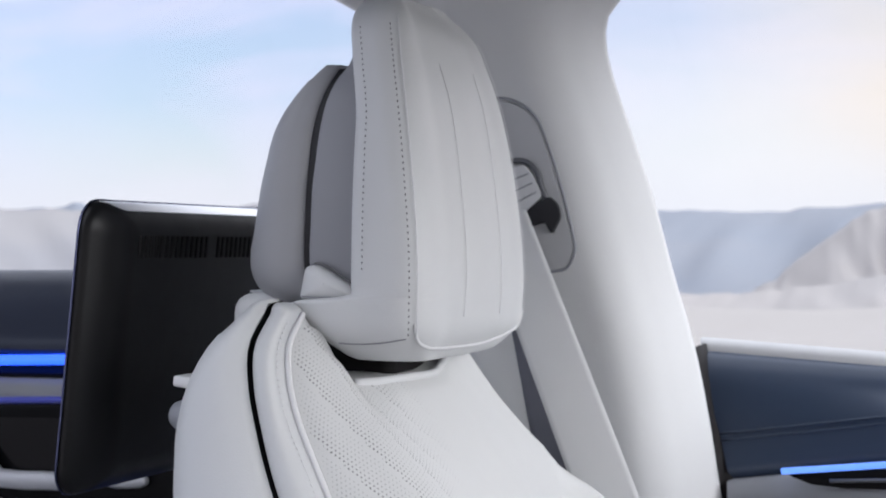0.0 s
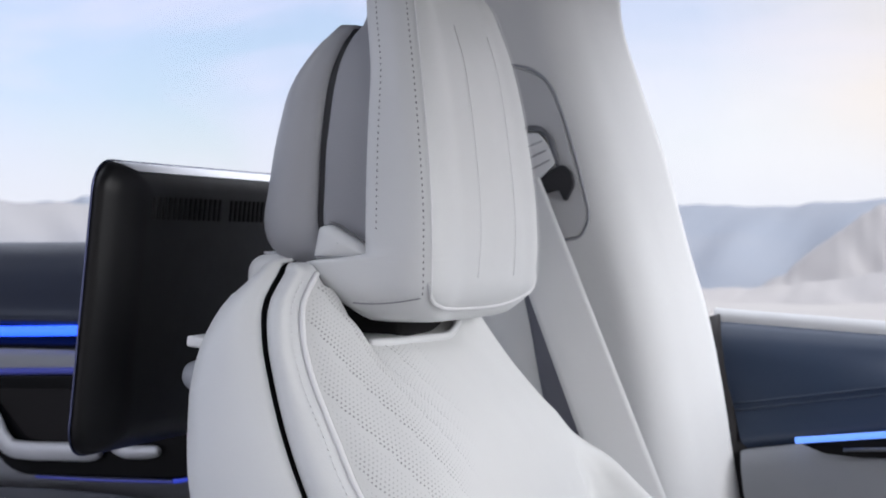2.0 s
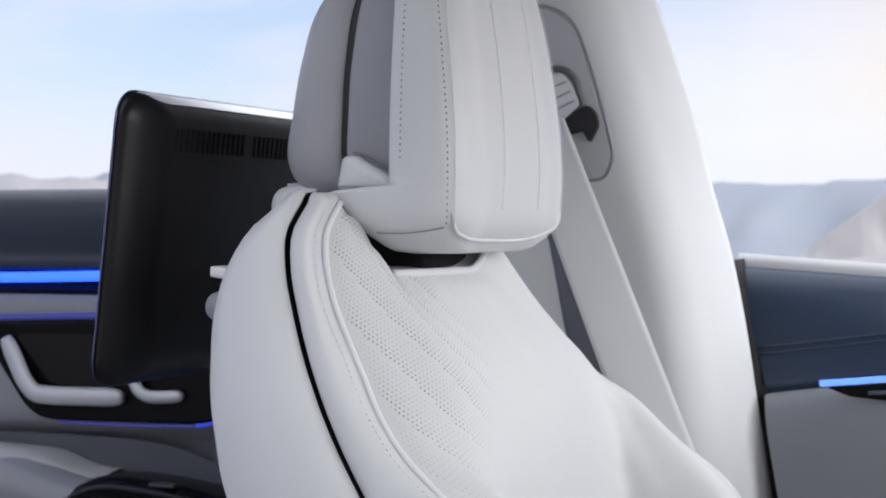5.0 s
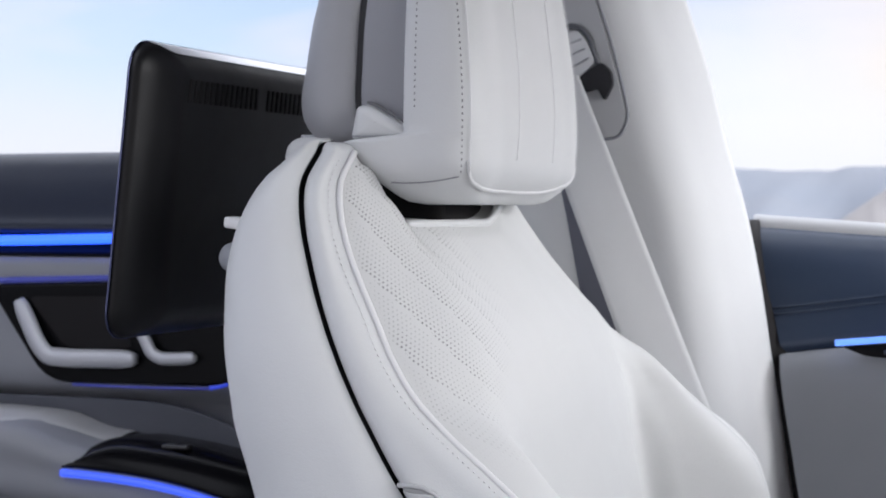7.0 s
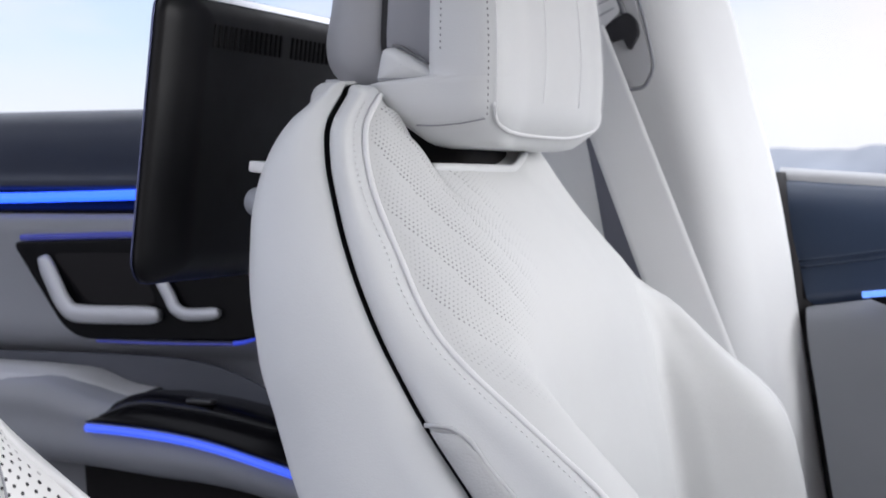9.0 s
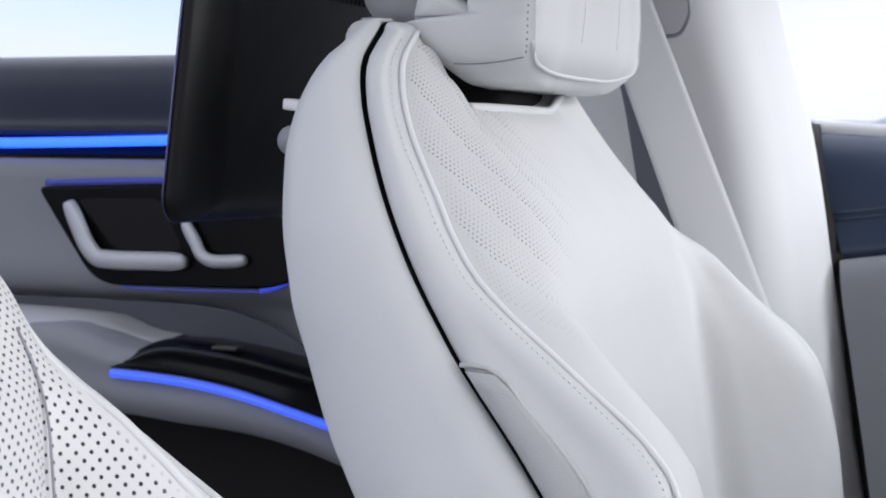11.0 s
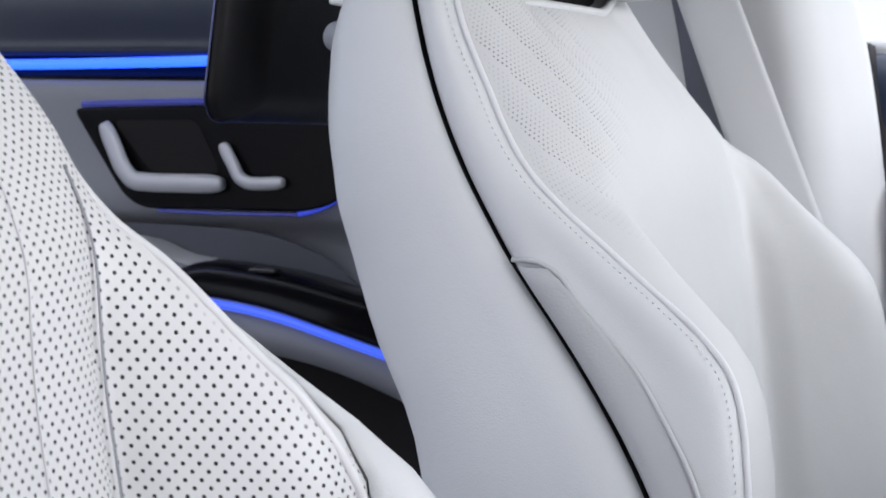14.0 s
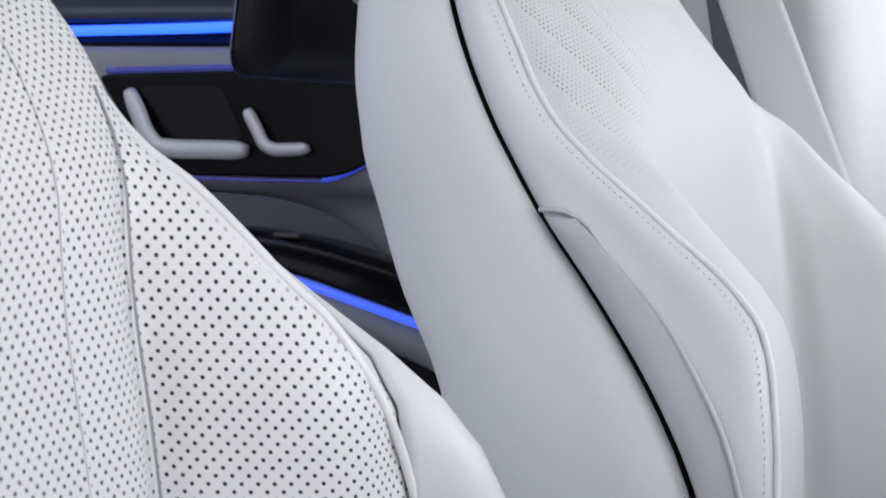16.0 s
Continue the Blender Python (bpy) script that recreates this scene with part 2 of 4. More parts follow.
def table(rows):
    """Columns against the first one, smoothly interpolated."""
    rows = np.asarray(sorted(rows), float)

    def value(z, col):
        dz = np.diff(rows[:, 0])
        sl = np.diff(rows[:, col]) / dz
        tan = np.concatenate([[sl[0]], (sl[1:] + sl[:-1]) / 2, [sl[-1]]])
        i = int(np.clip(np.searchsorted(rows[:, 0], z) - 1, 0, len(dz) - 1))
        h = dz[i]
        t = np.clip((z - rows[i, 0]) / h, 0, 1)
        return ((2 * t ** 3 - 3 * t ** 2 + 1) * rows[i, col] + (t ** 3 - 2 * t ** 2 + t) * h * tan[i]
                + (3 * t ** 2 - 2 * t ** 3) * rows[i + 1, col] + (t ** 3 - t ** 2) * h * tan[i + 1])
    return value


def grid_mesh(name, g, closed=False, caps=False, perf=None, folds=None, level=False):
    """A mesh over the grid of points g[row][column], with a map in metres."""
    R, C = g.shape[:2]
    verts = [tuple(v) for v in g.reshape(-1, 3)]
    faces = []
    for r in range(R - 1):
        for c in range(C if closed else C - 1):
            d = (c + 1) % C
            faces.append((r * C + c, r * C + d, (r + 1) * C + d, (r + 1) * C + c))
    if caps:
        faces += [tuple(range(C))[::-1], tuple((R - 1) * C + c for c in range(C))]
    me = bpy.data.meshes.new(name)
    me.from_pydata(verts, [], faces)
    du = np.concatenate([np.zeros((R, 1)), np.cumsum(np.linalg.norm(np.diff(g, axis=1), axis=2), axis=1)], axis=1)
    dv = np.concatenate([np.zeros((1, C)), np.cumsum(np.linalg.norm(np.diff(g, axis=0), axis=2), axis=0)], axis=0)
    du = du - du[:, C // 2:C // 2 + 1]
    dv = dv - dv[-1:, :]
    if folds is not None:
        # counted sideways from the nearest fold, and upwards along it
        rows_, h = np.arange(R), C // 2
        base, side = np.zeros_like(du), np.zeros_like(dv)
        for r in rows_:
            for cols, sign in ((slice(0, h), -1), (slice(h, C), 1)):
                base[r, cols] = np.interp(sign * folds[r], g[r, cols, 1], du[r, cols])
                side[r, cols] = np.interp(sign * folds[r], g[r, cols, 1], dv[r, cols])
        du, dv = du - base, side
    if level:
        dv = g[:, :, 2]
    uv = np.stack([du, dv], axis=2).reshape(-1, 2)
    layer = me.uv_layers.new(name="metres")
    idx = np.zeros(len(me.loops), dtype=np.int32)
    me.loops.foreach_get("vertex_index", idx)
    layer.data.foreach_set("uv", uv[idx].ravel())
    if perf is not None:
        a = me.attributes.new("perf", "FLOAT", "POINT")
        a.data.foreach_set("value", np.asarray(perf, float).ravel())
    return me


def thicken(ob, t, offset=-1):
    s = ob.modifiers.new("thickness", "SOLIDIFY")
    s.thickness, s.offset = t, offset
    return ob


def tube_mesh(name, pts, radius, segs=8, closed=False, n=None, flat=1.0):
    """A rod along a smooth line, flattened by flat."""
    p = ring_spline(pts, n or len(pts) * 6) if closed else spline(pts, n or len(pts) * 6)
    k = len(p)
    up = Vector((0.31, 0.17, 0.93))
    rows = []
    for i in range(k):
        a, b = (p[i - 1], p[(i + 1) % k]) if closed else (p[max(i - 1, 0)], p[min(i + 1, k - 1)])
        t = Vector(b - a).normalized()
        s = t.cross(up).normalized()
        w = s.cross(t)
        rows.append([Vector(p[i]) + s * math.cos(q) * radius + w * math.sin(q) * radius * flat
                     for q in (2 * math.pi * j / segs for j in range(segs))])
    g = np.array(rows)
    if closed:
        g = np.concatenate([g, g[:1]])
    return grid_mesh(name, g, closed=True, caps=not closed)


def tube(name, pts, radius, mat, parent, label="", **kw):
    return finish(name, tube_mesh(name, pts, radius, **kw), mat, parent, label)


def rbox(size, at, r=0.004, seg=3, turn=(0, 0, 0)):
    """A box with rounded edges."""
    bm = bmesh.new()
    bmesh.ops.create_cube(bm, size=1)
    bmesh.ops.scale(bm, vec=size, verts=bm.verts)
    bmesh.ops.bevel(bm, geom=bm.edges[:], offset=min(r, 0.49 * min(size)), segments=seg, profile=0.5, affect="EDGES")
    bmesh.ops.transform(bm, matrix=pose(*at, *turn), verts=bm.verts)
    return bm


def box(name, size, at, mat, parent, label="", r=0.004, seg=3, turn=(0, 0, 0)):
    return part(name, rbox(size, at, r, seg, turn), mat, parent, label)


def dashes(name, pts, mat, parent, step=0.0042, length=0.0026, radius=0.00045, n=240, label=""):
    """Stitches: a row of short threads along a smooth line."""
    p = spline(pts, n)
    s = np.concatenate([[0], np.cumsum(np.linalg.norm(np.diff(p, axis=0), axis=1))])
    verts, faces = [], []
    d = 0.0
    while d + length < s[-1]:
        a, b = ([np.interp(q, s, p[:, i]) for i in range(3)] for q in (d, d + length))
        t = (Vector(b) - Vector(a)).normalized()
        u = t.cross(Vector((0.3, 0.2, 0.9))).normalized() * radius
        w = u.cross(t).normalized() * radius
        base = len(verts)
        for c in (a, b):
            verts += [tuple(Vector(c) + q) for q in (u, w, -u, -w)]
        for i in range(4):
            j = (i + 1) % 4
            faces.append((base + i, base + j, base + 4 + j, base + 4 + i))
        faces += [(base + 3, base + 2, base + 1, base), (base + 4, base + 5, base + 6, base + 7)]
        d += step
    me = bpy.data.meshes.new(name)
    me.from_pydata(verts, [], faces)
    return finish(name, me, mat, parent, label, smooth=False)


def plate(name, outline, depth, mat, parent, label="", r=0.002, axis="y"):
    """A flat piece cut to an outline of (x, z) at y, thick along +y, with softened edges."""
    y, pts = outline
    bm = bmesh.new()
    vs = [bm.verts.new((a, y, b)) for a, b in pts]
    f = bm.faces.new(vs)
    bmesh.ops.recalc_face_normals(bm, faces=[f])
    if f.normal.y > 0:
        f.normal_flip()
    e = bmesh.ops.extrude_face_region(bm, geom=[f])
    bmesh.ops.translate(bm, vec=(0, -depth, 0), verts=[v for v in e["geom"] if isinstance(v, bmesh.types.BMVert)])
    bmesh.ops.recalc_face_normals(bm, faces=bm.faces[:])
    if r:
        top = [ed for ed in bm.edges if all(abs(v.co.y - (y - depth)) < 1e-6 for v in ed.verts)]
        bmesh.ops.bevel(bm, geom=top, offset=r, segments=3, profile=0.5, affect="EDGES")
    return part(name, bm, mat, parent, label, smooth=False)


def rounded(pts, r, n=6):
    """Corner points with each corner turned into an arc."""
    out = []
    k = len(pts)
    for i in range(k):
        a, b, c = (Vector(pts[(i + j - 1) % k]) for j in range(3))
        rr = r[i] if isinstance(r, (list, tuple)) else r
        p, q = b + (a - b).normalized() * rr, b + (c - b).normalized() * rr
        for j in range(n + 1):
            t = j / n
            out.append(tuple((1 - t) ** 2 * p + 2 * t * (1 - t) * b + t * t * q))
    return out


def smooth_step(a, b, v):
    t = min(1, max(0, (v - a) / (b - a)))
    return t * t * (3 - 2 * t)


def box_loop(x0, x1, w, z, r=0.008, n=5):
    """A rounded rectangle across the car at height z."""
    out = []
    for cx, cy, q in ((x1 - r, w - r, 0), (x0 + r, w - r, 90), (x0 + r, -w + r, 180), (x1 - r, -w + r, 270)):
        for j in range(n + 1):
            t = radians(q + 90 * j / n)
            out.append((cx + r * math.cos(t), cy + r * math.sin(t), z))
    return out

# ---- landscape ----


def sand(name, a, b, scale):
    m = material(name, a, 0.95, spec=0.1)
    co, bs, mix = two_tone(m, a, b, scale, 1.0, 6.0)
    n = nd(m, "TexNoise", Scale=scale * 9, Detail=6.0)
    link(m, co, n.inputs["Vector"])
    bp = nd(m, "Bump", Strength=0.4, Distance=0.3)
    link(m, n.outputs["Fac"], bp.inputs["Height"])
    link(m, bp.outputs[0], bs.inputs["Normal"])
    return m


SAND = sand("desert_sand", (0.36, 0.335, 0.315), (0.30, 0.285, 0.275), 0.02)
# the haze of distance is put into the rock colours as blue-grey
ROCK = sand("haze_tinted_rock", (0.155, 0.185, 0.235), (0.27, 0.27, 0.285), 0.016)
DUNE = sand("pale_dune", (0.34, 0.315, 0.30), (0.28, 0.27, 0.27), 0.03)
ROCK_PALE = sand("haze_tinted_hill", (0.20, 0.205, 0.23), (0.30, 0.28, 0.265), 0.018)


def ground_level(d):
    return -0.036 * min(max(d - 6, 0), 420)


def build_ground():
    radii = [2.0, 4, 7, 12, 20, 35, 60, 100, 160, 240, 330, 430, 700, 1500, 4000]
    n = 72
    rows = []
    for r in radii:
        rows.append([(r * math.cos(a), r * math.sin(a), ground_level(r) + (0.02 * r * noise.noise((math.cos(a) * 3 + r * 0.01, math.sin(a) * 3, 0.3)) if 30 < r < 400 else 0))
                     for a in (2 * math.pi * k / n for k in range(n))])
    rows.insert(0, [(0.001 * math.cos(2 * math.pi * k / n), 0.001 * math.sin(2 * math.pi * k / n), 0) for k in range(n)])
    me = grid_mesh("ground", np.array(rows), closed=True)
    tagged(finish("ground", me, SAND), "pale sandy desert ground", "ground", kind="structure")


build_ground()


def mountain(label, mat, centre, length, depth, height, yaw, seed, crest):
    """A ridge with eroded spurs; crest gives its height along the length, as parts of height."""
    n, k = 150, 46
    rows = []
    c, s = math.cos(radians(yaw)), math.sin(radians(yaw))
    crest = np.asarray(crest, float)
    for i in range(n + 1):
        t = i / n
        h = np.interp(t, np.linspace(0, 1, len(crest)), crest)
        h += 0.05 * noise.noise((t * 22, seed, 0.0)) + 0.025 * noise.noise((t * 60, seed, 4.0))
        row = []
        for j in range(k + 1):
            d = j / k * 2 - 1
            fall = max(0.0, 1 - abs(d)) ** 1.15
            px, py = (t - 0.5) * length, d * depth
            spur = noise.noise((px * 9.0 / length * 3 + d * 1.6, d * 1.2, seed + 9.0)) * (1 - abs(2 * fall - 1))
            z = height * (h * fall + 0.22 * spur * h) + ground_level(math.hypot(centre[0], centre[1])) - 1
            row.append((centre[0] + c * px - s * py, centre[1] + s * px + c * py, z))
        rows.append(row)
    me = grid_mesh("mountain", np.array(rows))
    return tagged(finish("mountain", me, mat), label, "mountain", "mountains on the horizon")


mountain("rocky mountain ridge behind the sand, blue-grey haze in its colour", ROCK, (10, 400), 330, 150, 28.5, 0, 1.0, [0.7, 0.8, 0.95, 0.9, 0.97, 0.93, 0.9, 0.98, 1.0, 0.97, 1.02, 1.0])
mountain("pale hills in the distance, haze in their colour", ROCK_PALE, (-255, 330), 330, 120, 30.5, 38, 5.0, [0.9, 0.92, 0.97, 0.93, 0.97, 0.95, 0.87, 0.99, 0.95, 0.9])
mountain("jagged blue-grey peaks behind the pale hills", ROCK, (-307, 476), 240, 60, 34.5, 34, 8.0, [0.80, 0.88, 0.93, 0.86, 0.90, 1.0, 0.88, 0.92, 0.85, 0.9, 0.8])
mountain("pale sand spur running down from the ridge", DUNE, (-20, 300), 100, 55, 23, 8, 3.0, [0.0, 0.05, 0.22, 0.55, 0.85, 0.98, 1.0, 0.95, 0.9, 0.8, 0.7])
mountain("low pale dune at the foot of the ridge", DUNE, (-20, 235), 120, 60, 11, 5, 6.0, [0.15, 0.3, 0.38, 0.42, 0.55, 0.78, 0.95, 1.0, 0.9, 0.8])

# ---- car structure ----
# x runs forward along the car, y across it towards the far doors


def sweep(name, sections, mat, parent=None, label="", n=40, m=40, thick=0.0, closed=False):
    """A smooth skin over a few sections, each a row of (x, y, z)."""
    g = np.asarray(sections, float)
    g = spline(g, n)
    g = np.stack([ring_spline(r, m) if closed else spline(r, m) for r in g])
    ob = finish(name, grid_mesh(name, g, closed=closed), mat, parent, label)
    if thick:
        thicken(ob, thick)
    return ob


# roof lining with its side rail; its unseen front and near edges block light
roof_rows = []
for x in (-1.3, -0.8, -0.3, 0.0, 0.3, 0.62, 0.95):
    dz = 0.05 - 0.05 * max(0, x - 0.2) + 0.05 * min(1, max(0, (-x - 0.2) / 0.3))
    roof_rows.append([(x, -0.84, 1.37 + dz), (x, -0.80, 1.44 + dz), (x, -0.70, 1.50 + dz), (x, -0.58, 1.53 + dz), (x, -0.3, 1.575 + dz), (x, 0, 1.58 + dz), (x, 0.3, 1.57 + dz),
                      (x, 0.45, 1.51 + dz), (x, 0.52, 1.465 + dz), (x, 0.58, 1.455 + dz), (x, 0.65, 1.465 + dz), (x, 0.72, 1.475 + dz)])
ceiling = sweep("ceiling", roof_rows, HEADLINER, thick=0.02)
cut = bmesh.new()                # unseen opening added to let sky light in
cut.from_mesh(ceiling.data)
bmesh.ops.delete(cut, geom=[f for f in cut.faces if -0.78 < f.calc_center_median().y < 0.14 and -1.05 < f.calc_center_median().x < -0.15], context="FACES")
cut.to_mesh(ceiling.data)
cut.free()
tagged(ceiling, "dark grey cloth roof lining round an opening added for light", "ceiling", kind="structure")
floor_ob = part("floor", rbox((2.6, 1.52, 0.05), (-0.15, 0.03, 0.27), 0.01), PANEL_DARK)
tagged(floor_ob, "dark carpeted car floor", "floor", kind="structure")

# plain unseen surfaces added to close the cabin and block light: near side with its window opening, bulkhead under the
# windscreen, rear wall with its window


def wall(name, label, boxes):
    bm_ = bmesh.new()
    for size, at_ in boxes:
        b_ = rbox(size, at_, 0.015, 2)
        me_ = bpy.data.meshes.new("piece")
        b_.to_mesh(me_)
        b_.free()
        bm_.from_mesh(me_)
        bpy.data.meshes.remove(me_)
    tagged(part(name, bm_, TRIM_GREY), label, "wall", kind="structure")


wall("wall_near", "unseen grey near-side door and post that block light", [((2.4, 0.06, 0.48), (-0.2, -0.95, 0.52)), ((0.13, 0.08, 0.85), (0.98, -0.90, 1.14))])
wall("wall_front", "unseen dark bulkhead and dashboard that block low light", [((0.06, 1.74, 0.82), (1.03, -0.05, 0.70)), ((0.34, 1.40, 0.32), (0.85, -0.02, 0.95))])
wall("wall_rear", "unseen grey rear wall that closes the cabin under the rear window", [((0.06, 1.74, 0.85), (-1.33, -0.05, 0.72)), ((0.06, 0.2, 0.4), (-1.33, 0.72, 1.3)), ((0.06, 0.2, 0.4), (-1.33, -0.82, 1.3))])

# B-pillar
PIL = table([(0.45, 0.26, 0.685), (0.7, 0.222, 0.68), (0.87, 0.193, 0.672), (1.03, 0.170, 0.66), (1.10, 0.161, 0.655), (1.18, 0.146, 0.648),
             (1.24, 0.128, 0.642), (1.30, 0.108, 0.635), (1.375, 0.083, 0.622), (1.433, 0.068, 0.608), (1.465, 0.068, 0.597), (1.49, 0.082, 0.588),
             (1.512, 0.125, 0.578), (1.535, 0.22, 0.568), (1.575, 0.40, 0.55)])


def pil_x(z):
    """The pillar's front edge."""
    return PIL(z, 1) - 0.008 * (1 - smooth_step(1.20, 1.33, z)) + 0.003 * smooth_step(1.25, 1.4, z) + 0.0015 * (1 - smooth_step(0.95, 1.1, z))


pillar = thing("b_pillar", "light grey centre pillar trim between the side windows", "car pillar", at=(0.05, 0.7, 0.3), kind="structure")
pillar.name = "pillar_trim"
rows = []
for z in np.linspace(0.45, 1.575, 70):
    xr, y0 = pil_x(z), PIL(z, 2)
    wl = -0.13 - 0.1 * max(0, z - 1.47) / 0.057
    rows.append([(wl, y0 + 0.075, z), (wl + 0.012, y0 + 0.03, z), (wl + 0.045, y0 + 0.006, z), (-0.03, y0, z), (xr - 0.085, y0 + 0.002, z),
                 (xr - 0.062, y0 + 0.006, z), (xr - 0.046, y0 + 0.018, z), (xr - 0.030, y0 + 0.042, z), (xr - 0.009, y0 + 0.080, z)])
trim = finish("cover", grid_mesh("cover", np.stack([spline(r, 60) for r in rows])), TRIM, pillar)
thicken(trim, 0.006, 1)
trim.matrix_parent_inverse = pillar.matrix_basis.inverted()


def child(ob, parent):
    ob.parent = parent
    ob.matrix_parent_inverse = parent.matrix_basis.inverted()
    return ob


def under(ob, part_):
    """Makes ob a piece of a part that stands in place already."""
    ob.parent = part_
    return ob


def door_edge(z):
    """The front door's rear edge."""
    return float(np.interp(z, [0.35, 0.896, 0.966, 1.045, 1.075, 1.13, 1.17], [0.275, 0.191, 0.1775, 0.165, 0.1565, 0.1385, 0.1255]))


# dark rubber seal along the pillar's front edge
rows = []
for z in np.linspace(0.45, 1.166, 36):
    xr, y0 = pil_x(z), PIL(z, 2)
    xd, yd = door_edge(z) + 0.001, float(np.interp(z, [0.4, 0.85, 1.045, 1.075, 1.13, 1.17], [0.722, 0.712, 0.742, 0.765, 0.797, 0.825]))
    rows.append([(xr - 0.012, y0 + 0.076, z), (xr - 0.0085, y0 + 0.0735, z), (xr - 0.005, y0 + 0.077, z), (0.5 * (xr - 0.005 + xd), max(0.5 * (y0 + 0.077 + yd), yd - 0.01) + 0.004, z), (xd, yd, z), (xd + 0.004, yd + 0.01, z)])
child(thicken(finish("seal", grid_mesh("seal", np.array(rows)), SEAL, None), 0.001), pillar)["label"] = "black rubber door seal"
child(tube("window_seal", [(pil_x(z) - 0.0084, PIL(z, 2) + 0.080, z) for z in np.linspace(1.165, 1.50, 24)], 0.0020, SEAL, None, n=80), pillar)

# belt height adjuster: rounded plate with a dark outline, guide and webbing
adj_out = rounded([(-0.075, 1.25), (-0.055, 1.398), (0.014, 1.396), (0.048, 1.258), (0.038, 1.240), (-0.06, 1.235)], [0.01, 0.03, 0.035, 0.010, 0.006, 0.01])


def on_pillar(p, lift):
    """Points laid on the pillar's cover."""
    out = []
    for x, z in p:
        xr, y0 = pil_x(z), PIL(z, 2)
        s = spline([(-0.13, y0 + 0.075), (-0.118, y0 + 0.03), (-0.085, y0 + 0.006), (-0.03, y0), (xr - 0.085, y0 + 0.002), (xr - 0.062, y0 + 0.006), (xr - 0.046, y0 + 0.018), (xr - 0.030, y0 + 0.042)], 60)
        out.append((x, float(np.interp(x, s[:, 0], s[:, 1])) - lift, z))
    return out


def patch(name, outline, lift, mat):
    """A thin plate on the pillar within an outline of (x, z)."""
    c = np.mean(outline, axis=0)
    g = np.array([on_pillar([tuple(c + (np.array(p) - c) * s) for p in outline], lift) for s in (0.01, 0.3, 0.55, 0.8, 0.97, 1.0)])
    g[-1, :, 1] += lift
    return finish(name, grid_mesh(name, g, closed=True, caps=True), mat, smooth=False)



belt = thing("seat_belt", "light grey seat belt in its pillar guide", "seat belt", at=(0.02, 0.62, 1.2))
adj = thing("belt_adjuster", "grey belt height adjuster plate set in the pillar", "belt adjuster", at=(0.0, 0.62, 1.3))
ring = [(x, z) for x, z in adj_out]
child(patch("plate", ring, 0.0085, TRIM_MID), adj)
child(finish("joint", tube_mesh("joint", on_pillar(ring, 0.0072), 0.0013, closed=True, n=120), TRIM_GREY), adj)

# belt: slotted guide, folded webbing over it, strap hanging down to the seat
guide = tube_mesh("guide", on_pillar([(-0.040, 1.330), (-0.012, 1.339), (0.006, 1.3385), (0.014, 1.331), (0.018, 1.318), (0.0215, 1.306)], 0.011), 0.0026, n=60)
child(finish("guide", guide, PANEL_DARK), belt)["label"] = "dark grey belt guide"
web = rounded([(-0.045, 1.325), (0.005, 1.337), (0.014, 1.325), (0.0205, 1.308), (0.004, 1.292), (-0.015, 1.282), (-0.045, 1.27)], 0.004)
fold_ob = child(patch("fold", web, 0.013, WEBBING), belt)
fold_ob["label"] = "folded belt webbing over its guide"
for k in range(3):
    under(tube("weave_line", on_pillar([(-0.04, 1.292 + 0.012 * k), (-0.012, 1.299 + 0.011 * k), (0.014 - 0.003 * k, 1.311 + 0.0085 * k)], 0.0134), 0.0007, TRIM_GREY, None, n=30), fold_ob)
slot = rounded([(-0.01, 1.283), (0.012, 1.300), (0.026, 1.308), (0.034, 1.300), (0.036, 1.288), (0.027, 1.272), (0.022, 1.284), (0.0, 1.278)], 0.004)
child(patch("slot", slot, 0.0145, CHANNEL), belt)
strap, behind, inner = [], [], []
for t in np.linspace(0, 1, 14):
    h = 0.36 * t
    z, x, y = 1.292 - h, -0.040 + 0.43 * h, 0.607 - 0.16 * h
    bow = 0.0015 * math.sin(math.pi * t)
    strap.append([(x, y - bow, z), (x + 0.014, y - 0.001 - bow, z + 0.001), (x + 0.034 + 0.004 * t, y - bow, z + 0.002), (x + 0.049 + 0.008 * t, y + 0.0004, z + 0.003)])
    w = 0.003 + 0.030 * smooth_step(0.12, 0.75, t)
    v = min(w, 0.026)
    inner.append([(x - 0.062 - 0.5 * v, y + 0.020, z), (x - 0.040 - 0.6 * v, y + 0.016, z + 0.001), (x - 0.018 - 0.8 * v, y + 0.015, z + 0.002), (x + 0.003 - v, y + 0.017, z + 0.003)])
    behind.append([(x - w, y + 0.012, z), (x + 0.3 * w, y + 0.008, z), (x + 0.012, y + 0.006, z)])
child(sweep("strap", strap, WEBBING, n=40, m=12, thick=0.0006), belt)
child(sweep("inner_strap", inner, WEBBING, n=40, m=12, thick=0.0015), belt)
# dark strip put in for the shaded pillar between belt and seat
child(sweep("shade_wedge", behind, WEBBING_SHADED, n=30, m=8, thick=0.0015), belt)["label"] = "dark wedge standing for the shade beside the belt"

# ---- front door, far side ----


def z_top(x):
    return 1.1705 - 0.07 * (x - 0.135)


def z_mid(x):
    return 1.047 + 0.13 * (x - 0.168)


door_f = thing("front_door", "front door trim in navy leather over light grey leather", "car door", at=(0.5, 0.75, 0.4))
xs = np.linspace(0.0, 1.0, 14)


def edge_in(x, z):
    """Spreads the door's width forward from its rear edge."""
    return door_edge(z) + (1.0 - door_edge(z)) * x


def door_rows(f):
    return [[(edge_in(x, z), y, z) for y, z in f(0.13 + 0.87 * x)] for x in xs]


